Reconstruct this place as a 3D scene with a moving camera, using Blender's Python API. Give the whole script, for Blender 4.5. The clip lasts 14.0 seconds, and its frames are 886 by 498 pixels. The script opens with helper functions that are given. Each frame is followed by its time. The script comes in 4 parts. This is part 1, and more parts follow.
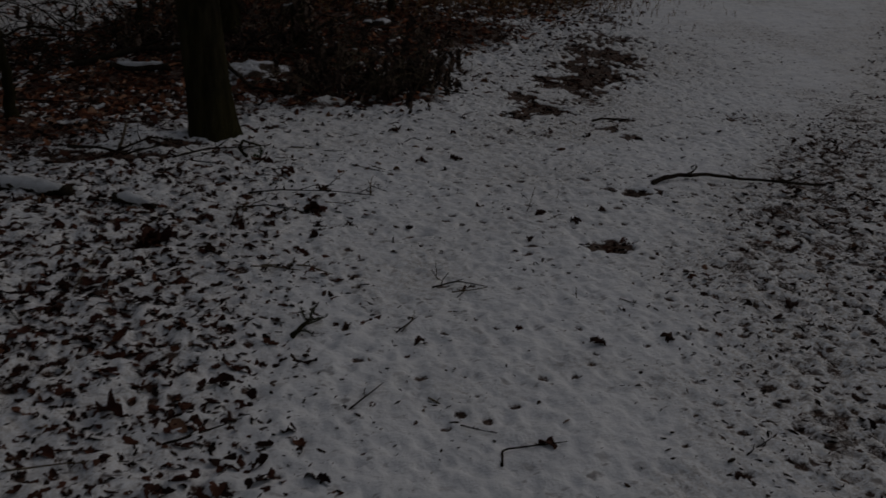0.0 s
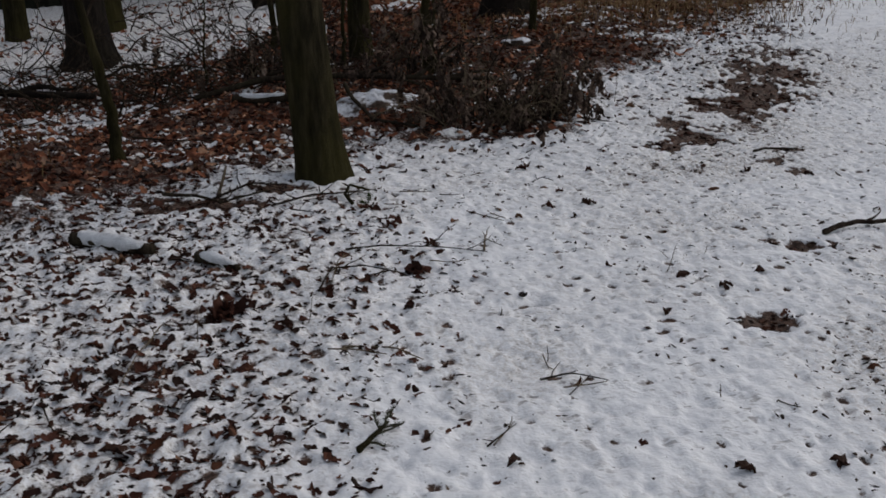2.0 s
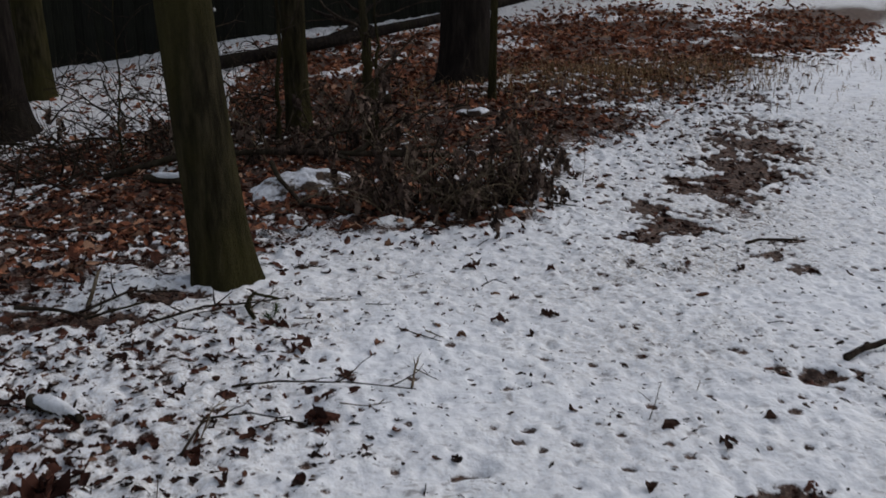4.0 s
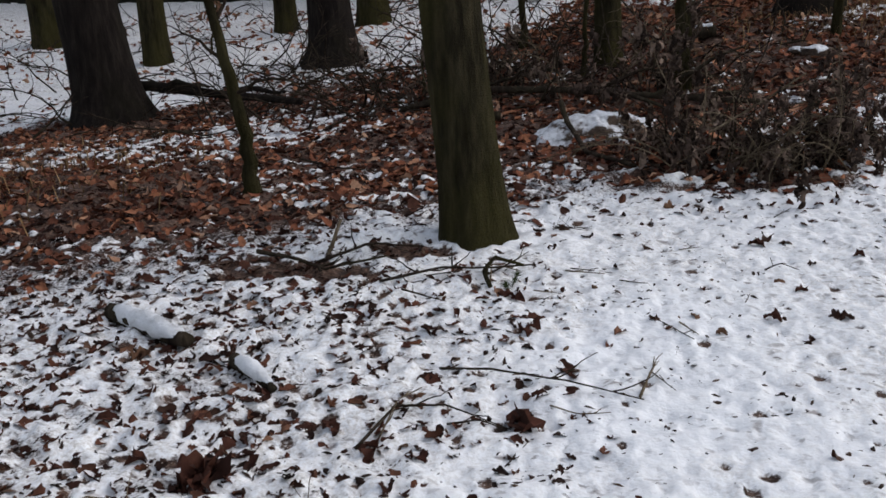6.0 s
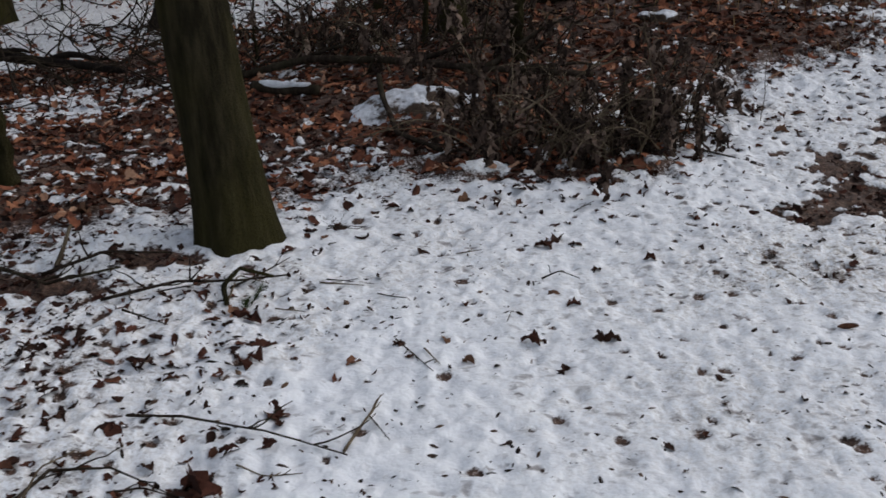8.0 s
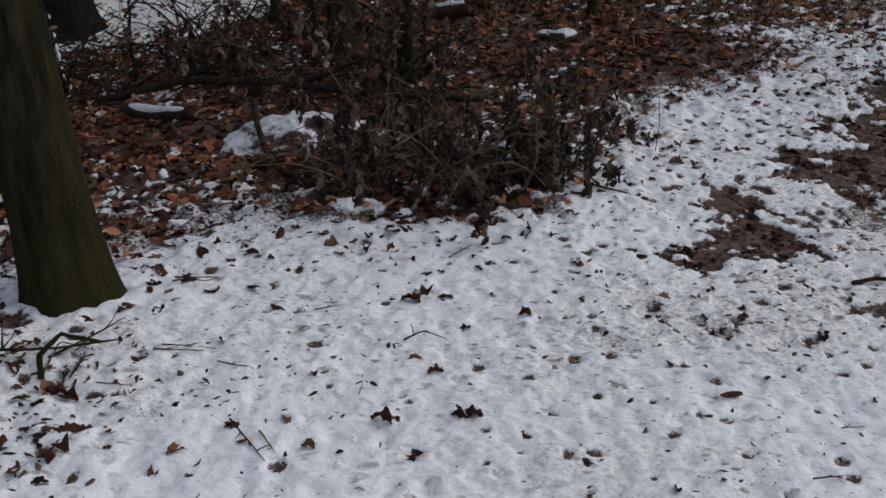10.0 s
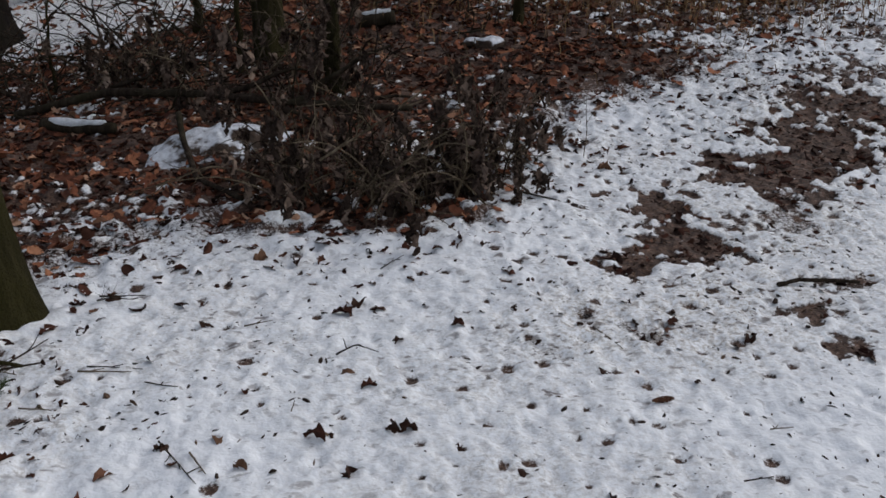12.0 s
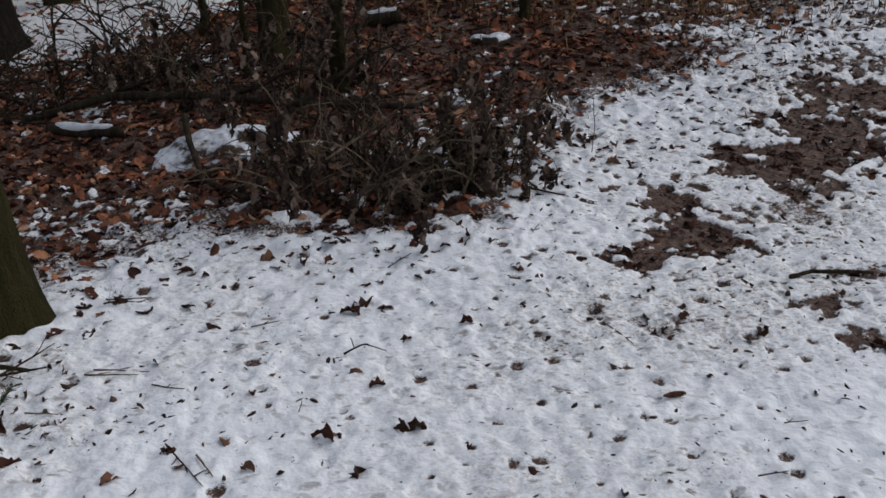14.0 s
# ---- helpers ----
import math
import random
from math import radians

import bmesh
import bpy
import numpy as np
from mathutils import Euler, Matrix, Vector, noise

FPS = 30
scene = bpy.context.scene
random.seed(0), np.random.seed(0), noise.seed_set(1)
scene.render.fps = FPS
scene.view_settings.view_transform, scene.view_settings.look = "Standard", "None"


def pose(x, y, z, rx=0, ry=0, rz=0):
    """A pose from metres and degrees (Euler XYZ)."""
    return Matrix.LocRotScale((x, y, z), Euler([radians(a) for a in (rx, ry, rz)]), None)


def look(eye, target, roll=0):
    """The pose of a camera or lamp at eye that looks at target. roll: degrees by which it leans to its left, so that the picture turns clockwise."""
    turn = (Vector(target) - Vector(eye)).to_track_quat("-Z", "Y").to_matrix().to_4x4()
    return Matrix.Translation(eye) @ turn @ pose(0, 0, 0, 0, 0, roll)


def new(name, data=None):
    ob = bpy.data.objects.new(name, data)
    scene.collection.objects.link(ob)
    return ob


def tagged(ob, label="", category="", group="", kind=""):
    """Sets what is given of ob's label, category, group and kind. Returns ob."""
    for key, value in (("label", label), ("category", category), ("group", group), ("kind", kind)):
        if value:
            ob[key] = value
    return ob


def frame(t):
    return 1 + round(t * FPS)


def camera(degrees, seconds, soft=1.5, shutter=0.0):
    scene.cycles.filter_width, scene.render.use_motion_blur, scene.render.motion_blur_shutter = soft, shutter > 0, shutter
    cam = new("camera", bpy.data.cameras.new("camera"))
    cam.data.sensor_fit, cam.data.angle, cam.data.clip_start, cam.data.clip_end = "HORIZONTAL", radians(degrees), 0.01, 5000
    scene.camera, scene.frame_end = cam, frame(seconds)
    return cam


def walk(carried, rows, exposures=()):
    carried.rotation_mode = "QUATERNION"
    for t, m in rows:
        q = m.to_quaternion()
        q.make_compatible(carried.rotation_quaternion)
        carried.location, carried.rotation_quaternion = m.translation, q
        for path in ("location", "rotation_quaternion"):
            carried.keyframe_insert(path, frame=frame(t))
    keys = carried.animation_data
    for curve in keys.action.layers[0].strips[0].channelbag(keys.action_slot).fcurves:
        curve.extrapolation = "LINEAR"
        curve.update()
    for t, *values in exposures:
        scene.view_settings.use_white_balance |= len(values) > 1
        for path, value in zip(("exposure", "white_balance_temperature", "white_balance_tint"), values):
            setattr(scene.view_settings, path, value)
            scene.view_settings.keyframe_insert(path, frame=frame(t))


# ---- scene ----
cam = camera(47.1, 14.0, 1.6, 0.28)
PATH = [
    (0, (-1.381, -3.589, 1.552), (-0.632, -1.863, 0.872), 3.53),
    (0.5, (-1.237, -3.393, 1.546), (-0.413, -1.703, 0.864), 3.54),
    (1, (-1.100, -3.222, 1.548), (-0.409, -1.471, 0.872), 3.38),
    (1.5, (-1.030, -3.005, 1.528), (-0.526, -1.176, 0.896), 0.63),
    (2, (-0.926, -2.957, 1.554), (-0.484, -1.127, 0.880), 0.25),
    (2.5, (-0.732, -2.846, 1.549), (-0.245, -1.045, 0.829), 0.85),
    (2.7, (-0.695, -2.782, 1.537), (-0.147, -0.994, 0.827), 1.33),
    (4.8, (-0.264, -1.707, 1.425), (0.047, 0.204, 0.925), -0.24),
    (5, (-0.198, -1.713, 1.465), (-0.035, 0.210, 0.940), -0.15),
    (5.5, (-0.093, -1.593, 1.435), (-0.210, 0.316, 0.851), 0.00),
    (6, (-0.046, -1.484, 1.449), (-0.226, 0.384, 0.757), -1.62),
    (6.5, (0.158, -1.404, 1.469), (-0.059, 0.461, 0.780), -1.73),
    (7, (0.295, -1.222, 1.471), (0.175, 0.644, 0.762), -0.94),
    (7.5, (0.391, -1.033, 1.435), (0.384, 0.827, 0.699), -1.26),
    (8, (0.572, -0.954, 1.467), (0.522, 0.884, 0.680), -0.86),
    (8.5, (0.710, -0.800, 1.454), (0.684, 1.037, 0.665), -1.45),
    (9, (0.736, -0.639, 1.463), (0.752, 1.197, 0.669), -1.00),
    (9.2, (0.769, -0.598, 1.474), (0.781, 1.239, 0.683), -0.41),
    (11.3, (0.837, -0.562, 1.494), (1.039, 1.270, 0.718), 0.01),
    (11.5, (0.839, -0.557, 1.485), (1.041, 1.276, 0.711), -0.12),
    (12, (0.829, -0.553, 1.500), (1.040, 1.280, 0.727), 0.40),
    (12.5, (0.817, -0.551, 1.494), (1.021, 1.287, 0.731), 0.22),
    (13, (0.833, -0.547, 1.491), (1.011, 1.295, 0.732), -0.84),
    (13.5, (0.844, -0.541, 1.491), (1.027, 1.300, 0.731), -0.89),
    (14, (0.848, -0.531, 1.480), (1.035, 1.305, 0.707), -0.85),
]
EXPOSURES = [(0, -2.5, 7000, 12), (0.5, -1.0, 7000, 12), (1, -0.54, 6950, 12), (1.5, -0.34, 6850, 11.5), (2.0, -0.3, 6750, 11), (2.7, -0.26, 6650, 11), (5.0, 0.12, 6550, 10.5), (5.5, 0.40, 6550, 10.5), (6.5, 0.38, 6550, 10.5),
             (7.5, 0.18, 6500, 10), (8.5, -0.08, 6500, 10), (9.0, -0.15, 6500, 10), (12.5, 0.0, 6500, 10), (14, 0.0, 6500, 10)]
walk(cam, [(t, look(eye, target, roll)) for t, eye, target, roll in PATH], EXPOSURES)

# ---- daylight: an even winter overcast ----
world = bpy.data.worlds.new("overcast_sky")
scene.world = world
world.use_nodes = True
wn, wl = world.node_tree.nodes, world.node_tree.links
sky = wn.new("ShaderNodeTexSky")
sky.sky_type, sky.sun_disc = "NISHITA", False
sky.sun_elevation, sky.sun_rotation = radians(42), radians(75)
sky.air_density, sky.dust_density, sky.ozone_density = 1.0, 1.5, 1.5
soft_sky = wn.new("ShaderNodeHueSaturation")
soft_sky.inputs["Saturation"].default_value = 0.5
wl.new(sky.outputs[0], soft_sky.inputs["Color"])
wl.new(soft_sky.outputs[0], wn["Background"].inputs["Color"])
wn["Background"].inputs["Strength"].default_value = 0.13

sun_data = bpy.data.lights.new("sun", "SUN")
sun_data.energy, sun_data.angle, sun_data.color = 0.75, radians(70), (1.0, 0.985, 0.97)
sun = new("sun", sun_data)
sun.matrix_basis = look((0, 0, 0), (-math.sin(radians(75)) * 0.74, -math.cos(radians(75)) * 0.74, -0.67))

# ---- numbers: noise and the lie of the land ----
rng = np.random.default_rng(7)


def vnoise(x, y, seed=0):
    """Smooth lattice noise, 0 to 1."""
    xi, yi = np.floor(x).astype(np.int64), np.floor(y).astype(np.int64)
    fx, fy = x - xi, y - yi
    fx, fy = fx * fx * (3 - 2 * fx), fy * fy * (3 - 2 * fy)

    def rnd(a, b):
        h = (a * 374761393 + b * 668265263 + seed * 974634777) & 0xFFFFFFFF
        h = ((h ^ (h >> 13)) * 1274126177) & 0xFFFFFFFF
        return ((h ^ (h >> 16)) & 0xFFFFFF) / 0xFFFFFF

    a = rnd(xi, yi) * (1 - fx) + rnd(xi + 1, yi) * fx
    b = rnd(xi, yi + 1) * (1 - fx) + rnd(xi + 1, yi + 1) * fx
    return a * (1 - fy) + b * fy


def fbm(x, y, size, seed=0, octaves=4):
    total, amp, norm = 0, 1.0, 0
    for k in range(octaves):
        c, s = math.cos(k * 1.1 + seed), math.sin(k * 1.1 + seed)
        total = total + amp * vnoise((x * c - y * s) / size, (x * s + y * c) / size, seed * 7 + k)
        norm, amp, size = norm + amp, amp * 0.55, size / 2.07
    return total / norm


def step(a, b, v):
    v = np.clip((v - a) / (b - a), 0, 1)
    return v * v * (3 - 2 * v)


def land(x, y):
    """The broad shape of the ground: level on the path, tilting up to the right behind it."""
    h = 0.45 * np.tanh(0.17 * (x + 0.3) / 0.45) * step(2.5, 6.5, y)
    return h + 0.45 * step(8.5, 14.5, y) * step(2, 7, x)


EDGE_X = [-60, -8, -1.5, -0.5, 0.6, 1.45, 1.7, 2.1, 3.2, 4.8, 8, 14, 60]
EDGE_Y = [-4, 1.0, 1.75, 2.45, 3.0, 3.15, 3.45, 3.85, 4.75, 5.9, 9, 13, 60]
VERGE_Y = [-60, -3, -1.4, -1.2, -0.7, -0.15, 0.75, 1.8, 3.7, 5.7, 60]
VERGE_X = [-30, 0.1, 0.6, 0.85, 1.15, 1.25, 1.95, 3.5, 5.8, 8.0, 70]
# soil patches, plus the dark dents and prints in the path, coloured alike
BARE = [(1.98, 2.83, 0.20, 0.14, 1.0), (2.16, 2.95, 0.22, 0.24, 1.0), (2.17, 3.32, 0.17, 0.22, 1.0), (2.36, 3.08, 0.26, 0.30, 0.55), (2.62, 3.12, 0.3, 0.3, 0.42),
        (2.85, 3.62, 0.34, 0.26, 1.0), (3.15, 3.92, 0.36, 0.34, 1.0), (3.45, 4.2, 0.34, 0.3, 0.9), (2.78, 3.35, 0.26, 0.2, 0.6), (3.3, 4.5, 0.34, 0.26, 0.5), (3.75, 4.75, 0.4, 0.35, 0.6),
        (4.15, 5.4, 0.3, 0.3, 0.55), (1.64, 2.38, 0.11, 0.10, 0.5), (1.75, 2.3, 0.25, 0.18, 0.4), (2.40, 2.33, 0.16, 0.09, 0.78), (2.40, 2.07, 0.13, 0.12, 0.78),
        (2.62, 2.55, 0.2, 0.08, 0.6), (1.69, 0.95, 0.13, 0.12, 1.0), (0.29, 0.56, 0.075, 0.028, 0.9), (1.09, 0.16, 0.12, 0.085, 1.0), (0.72, 0.26, 0.05, 0.035, 0.8),
        (3.6, 2.5, 0.3, 0.2, 0.6), (1.45, 2.15, 0.25, 0.14, 0.28), (-1.02, 2.14, 0.34, 0.12, 0.95), (-0.56, 2.36, 0.2, 0.09, 0.9)]


def wood_side(x, y):
    """How far a place lies on the wooded side of the path's edge, in metres."""
    under_shrub = 0.9 * np.exp(-((x - 0.95) / 0.55) ** 4 - ((y - 3.52) / 0.36) ** 4)
    return (y - np.interp(x, EDGE_X, EDGE_Y)) * 0.8 + (fbm(x, y, 0.9, 3) - 0.5) * 0.6 + under_shrub


def verge_side(x, y):
    return (x - np.interp(y, VERGE_Y, VERGE_X)) * 0.75 + (fbm(x, y, 0.7, 5) - 0.5) * 0.5


def far_snow(x, y):
    """The open snow behind the first trees."""
    return step(6.9, 7.9, y - 0.85 * np.minimum(x + 2.4, 0) + (fbm(x, y, 1.2, 9) - 0.5) * 1.6 - 4.4 * step(-0.8, 1.2, x))


def bare(x, y):
    b = 0
    rough = (fbm(x, y, 0.17, 11, 3) - 0.5) * 1.4 + (fbm(x, y, 0.05, 12, 3) - 0.5) * 2.6
    for cx, cy, rx, ry, full in BARE:
        d = np.hypot((x - cx) / rx, (y - cy) / ry) + rough * min(1, ry / 0.16)
        b = np.maximum(b, step(1.25, 0.65, d + (1 - full) * 0.9) * min(1, full + 0.12))
    return b


def pits(x, y, cell, seed):
    """Small melt hollows: how deep a place lies in one, 0 to 1, and that hollow's own chance number."""
    u, v = x / cell, y / cell
    xi, yi = np.floor(u).astype(np.int64), np.floor(v).astype(np.int64)
    best, lot = np.full(u.shape, 9.0), np.zeros(u.shape)
    for dx in (-1, 0, 1):
        for dy in (-1, 0, 1):
            cx, cy = (xi + dx).astype(float), (yi + dy).astype(float)
            px, py = cx + vnoise(cx, cy, seed), cy + vnoise(cx, cy, seed + 1)
            w = vnoise(cx, cy, seed + 2)
            d = np.hypot((u - px) * (0.75 + 0.7 * vnoise(cx, cy, seed + 3)), v - py) / (0.25 + 0.4 * w)
            near = d < best
            best, lot = np.where(near, d, best), np.where(near, vnoise(cx, cy, seed + 4), lot)
    return np.exp(-best ** 2 * 1.4), lot


def snow_cover(x, y):
    """1 where snow lies, 0 where leaves or soil are bare; even in tone far from the path."""
    far = step(0.5, 2.5, np.hypot(np.maximum(np.abs(x - 0.9) - 3.3, 0), np.maximum(np.abs(y - 2.1) - 4.1, 0)))
    w = step(-0.3, 1.1, wood_side(x, y)) * (1 - 0.85 * far_snow(x, y))
    patch = fbm(x, y, 0.9, 21, 4)
    for cx, cy, rx, ry, much in ((-2.2, 4.6, 0.7, 0.5, 0.34), (-1.0, 3.1, 0.4, 0.2, 0.22), (-0.9, 4.2, 1.0, 0.7, -0.16), (-2.2, 3.0, 0.7, 0.5, -0.2), (2.3, 6.75, 0.35, 0.2, 0.4), (1.5, 5.8, 1.3, 0.9, -0.3), (1.55, 4.15, 0.4, 0.35, 0.3)):
        patch = patch + much * np.exp(-((x - cx) / rx) ** 2 - ((y - cy) / ry) ** 2)
    fine = 0.35 * fbm(x, y, 0.14, 22, 3) + 0.65 * fbm(x, y, 0.05, 25, 3) + 0.07
    fine = fine + (0.5 - fine) * far
    s = 1 - w * step(0.36, 0.52, fine + (0.5 - patch) * 0.5)
    v = step(-0.2, 0.35, verge_side(x, y)) * (0.3 + 0.7 * step(7.5, 4.0, np.hypot(x - 1, y - 1)))
    s = s * (1 - v * step(0.45, 0.62, 0.3 * fbm(x, y, 0.3, 23, 3) + 0.7 * fbm(x, y, 0.06, 29, 3)) * 0.6 * (1 - far))
    left = step(0.1, -0.8, x + 0.2 - 0.38 * np.minimum(y, 1.0)) * step(2.4, 1.6, y)
    s = s * (1 - left * step(0.50, 0.66, fbm(x, y, 0.11, 24, 3)) * 0.4 * (1 - far))
    deep, lot = pits(x, y, 0.085, 41)
    speck = grime_shade_map(x, y) * 0.34 + 0.05 + 0.3 * v + 0.25 * left
    s = s * (1 - 0.75 * step(0.55, 0.9, deep) * (lot < speck) * (1 - far))
    return np.clip(np.maximum(s * (1 - bare(x, y)), step(0.3, 0.6, drift(x, y))), 0, 1)


def drift(x, y):
    """Low ridges of snow at the foot of the nearest tree and before the shrub."""
    u, v = (x + 0.74) * 0.9 + (y - 2.42) * 0.44, (y - 2.42) * 0.9 - (x + 0.74) * 0.44
    return np.maximum(np.exp(-(u / 0.2) ** 2 - (v / 0.065) ** 2), 0.9 * np.exp(-((x - 0.62) / 0.13) ** 2 - ((y - 3.27) / 0.07) ** 2))


def grime_shade_map(x, y):
    """Where the snow is trodden thin and dirty, and where far snow is darkened for shade."""
    g = step(0.52, 0.72, fbm(x, y, 0.9, 27)) * 0.5 + 0.05
    for cx, cy, rx, ry, w in ((1.9, 2.3, 0.75, 0.4, 1.0), (2.6, 3.1, 0.8, 0.7, 0.9), (1.3, 1.4, 0.6, 0.5, 0.6), (3.6, 4.2, 1.2, 0.8, 0.9), (0.9, 0.6, 0.6, 0.3, 0.4), (0.2, 2.25, 0.7, 0.3, 0.5), (1.2, 2.0, 0.7, 0.3, 0.55), (2.2, 2.5, 0.9, 0.5, 0.8)):
        g = np.maximum(g, w * np.exp(-((x - cx) / rx) ** 2 - ((y - cy) / ry) ** 2))
    g = np.maximum(g, step(-0.45, 0.3, verge_side(x, y)) * 0.9)
    # far snow: shade under the trees and fence, put in as a dirty tone
    g = np.maximum(g, far_snow(x, y) * step(6.5, 8, y) * 0.75)
    g = np.maximum(g, step(0.1, -0.7, x + 0.2 - 0.38 * np.minimum(y, 1.0)) * step(3.0, 2.0, y) * 0.6)
    g = np.maximum(g, step(-0.1, 0.7, wood_side(x, y)) * (1 - far_snow(x, y)) * 0.6)
    return np.clip(g * (0.5 + fbm(x, y, 0.12, 28, 3)), 0, 1)


def ground_z(x, y):
    x, y = np.asarray(x, float), np.asarray(y, float)
    z = land(x, y) + (fbm(x, y, 1.3, 31) - 0.5) * 0.05 + (fbm(x, y, 0.16, 32, 3) - 0.5) * 0.012
    z = z + (fbm(x, y, 0.055, 33, 2) - 0.5) * 0.007
    z = z - 0.014 * pits(x, y, 0.085, 41)[0] * step(0.3, 0.6, pits(x, y, 0.085, 41)[1]) - 0.008 * pits(x, y, 0.05, 47)[0] - 0.010 * step(-0.3, 0.3, verge_side(x, y)) * pits(x, y, 0.07, 53)[0]
    z = z + (fbm(x, y, 0.5, 34) - 0.4) * 0.09 * step(0.3, 1.2, wood_side(x, y))
    lumps = np.maximum(step(-0.5, 0.2, wood_side(x, y)), step(0.3, -0.5, x + 0.2 - 0.38 * np.minimum(y, 1.0)) * step(3.0, 2.0, y))
    z = z + lumps * (fbm(x, y, 0.085, 36, 2) - 0.45) * 0.045
    z = z + 0.05 * drift(x, y) + 0.016 * snow_cover(x, y)
    for cx, cy, rx, ry, deep in ((0.29, 0.56, 0.085, 0.04, 0.024), (1.69, 0.95, 0.10, 0.09, 0.02), (1.09, 0.16, 0.11, 0.08, 0.014)):
        z = z - deep * np.exp(-(((x - cx) / rx) ** 2 + ((y - cy) / ry) ** 2))
    return z


def gz(x, y):
    return float(ground_z(x, y))


# ---- materials ----
def material(name, rough=0.8, spec=0.3):
    m = bpy.data.materials.new(name)
    m.use_nodes = True
    n = m.node_tree.nodes
    b = n["Principled BSDF"]
    b.inputs["Roughness"].default_value = rough
    b.inputs["Specular IOR Level"].default_value = spec
    return m, n, m.node_tree.links, b


def ramp(n, l, source, stops):
    r = n.new("ShaderNodeValToRGB")
    e = r.color_ramp.elements
    while len(e) < len(stops):
        e.new(0.5)
    for k, (p, c) in zip(e, stops):
        k.position, k.color = p, (*c, 1)
    l.new(source, r.inputs[0])
    return r.outputs[0]


def grain(n, l, scale, detail=4, stretch=(1, 1, 1), rough=0.6, coords="Object"):
    t = n.new("ShaderNodeTexCoord")
    m = n.new("ShaderNodeMapping")
    m.inputs["Scale"].default_value = stretch
    l.new(t.outputs[coords], m.inputs[0])
    x = n.new("ShaderNodeTexNoise")
    x.inputs["Scale"].default_value, x.inputs["Detail"].default_value, x.inputs["Roughness"].default_value = scale, detail, rough
    l.new(m.outputs[0], x.inputs["Vector"])
    return x.outputs["Fac"]


def blend(n, l, fac, a, b, mode="MIX"):
    m = n.new("ShaderNodeMix")
    m.data_type, m.blend_type = "RGBA", mode
    for socket, v in ((m.inputs["Factor"], fac), (m.inputs["A"], a), (m.inputs["B"], b)):
        if isinstance(v, (int, float)):
            socket.default_value = v
        elif isinstance(v, tuple):
            socket.default_value = (*v, 1)
        else:
            l.new(v, socket)
    return m.outputs["Result"]


def bump(n, l, b, height, strength=0.4, distance=0.01):
    u = n.new("ShaderNodeBump")
    u.inputs["Strength"].default_value, u.inputs["Distance"].default_value = strength, distance
    l.new(height, u.inputs["Height"])
    l.new(u.outputs[0], b.inputs["Normal"])


def arith(n, l, op, a, b):
    m = n.new("ShaderNodeMath")
    m.operation = op
    for socket, v in zip(m.inputs, (a, b)):
        if isinstance(v, (int, float)):
            socket.default_value = v
        else:
            l.new(v, socket)
    return m.outputs[0]


# snow over soil and rotting leaves
M_GROUND, n, l, b = material("snow_and_leaf_mould", 0.75, 0.25)
att = n.new("ShaderNodeAttribute")
att.attribute_name = "snow"
cover = arith(n, l, "ADD", att.outputs["Fac"], arith(n, l, "MULTIPLY", arith(n, l, "SUBTRACT", grain(n, l, 70, 6, rough=0.75), 0.5), 1.7))
cover = ramp(n, l, cover, [(0.36, (0, 0, 0)), (0.50, (0.55, 0.55, 0.55)), (0.66, (1, 1, 1))])
soil = ramp(n, l, grain(n, l, 70, 9, rough=0.8), [(0.28, (0.008, 0.006, 0.005)), (0.40, (0.034, 0.020, 0.015)), (0.52, (0.088, 0.053, 0.039)), (0.62, (0.18, 0.12, 0.09)), (0.74, (0.42, 0.36, 0.31))])
snow = ramp(n, l, grain(n, l, 9, 7), [(0.3, (0.72, 0.735, 0.765)), (0.5, (0.84, 0.85, 0.87)), (0.7, (0.90, 0.905, 0.91))])
grime_shade = n.new("ShaderNodeAttribute")
grime_shade.attribute_name = "grime_shade"
thin = grime_shade.outputs["Fac"]
fleck = ramp(n, l, grain(n, l, 60, 6, rough=0.75), [(0.44, (1, 1, 1)), (0.54, (0.74, 0.70, 0.65)), (0.66, (0.30, 0.25, 0.20))])
snow = blend(n, l, thin, snow, blend(n, l, 1.0, snow, fleck, "MULTIPLY"))


def dent_spots(scale, seed, lo, hi):
    """Scattered small dark spots for dirt and shaded dents, each with its own strength."""
    t = n.new("ShaderNodeTexCoord")
    m = n.new("ShaderNodeMapping")
    m.inputs["Location"].default_value = (seed, seed * 0.7, 0)
    m.inputs["Scale"].default_value = (0.8, 1.15, 0.0)
    l.new(t.outputs["Object"], m.inputs[0])
    w = n.new("ShaderNodeTexNoise")
    w.inputs["Scale"].default_value, w.inputs["Detail"].default_value = scale * 1.6, 3
    l.new(m.outputs[0], w.inputs["Vector"])
    shift = n.new("ShaderNodeMix")
    shift.data_type, shift.blend_type = "RGBA", "LINEAR_LIGHT"
    shift.inputs["Factor"].default_value = 0.028 * 22 / scale
    l.new(m.outputs[0], shift.inputs["A"])
    l.new(w.outputs["Color"], shift.inputs["B"])
    v = n.new("ShaderNodeTexVoronoi")
    v.inputs["Scale"].default_value = scale
    l.new(shift.outputs["Result"], v.inputs["Vector"])
    inside = ramp(n, l, v.outputs["Distance"], [(0.16, (1, 1, 1)), (0.36, (0, 0, 0))])
    own = n.new("ShaderNodeSeparateColor")
    l.new(v.outputs["Color"], own.inputs[0])
    much = ramp(n, l, own.outputs[0], [(lo, (0, 0, 0)), (hi, (0.5, 0.5, 0.5)), (0.97, (1, 1, 1))])
    return arith(n, l, "MULTIPLY", inside, much)


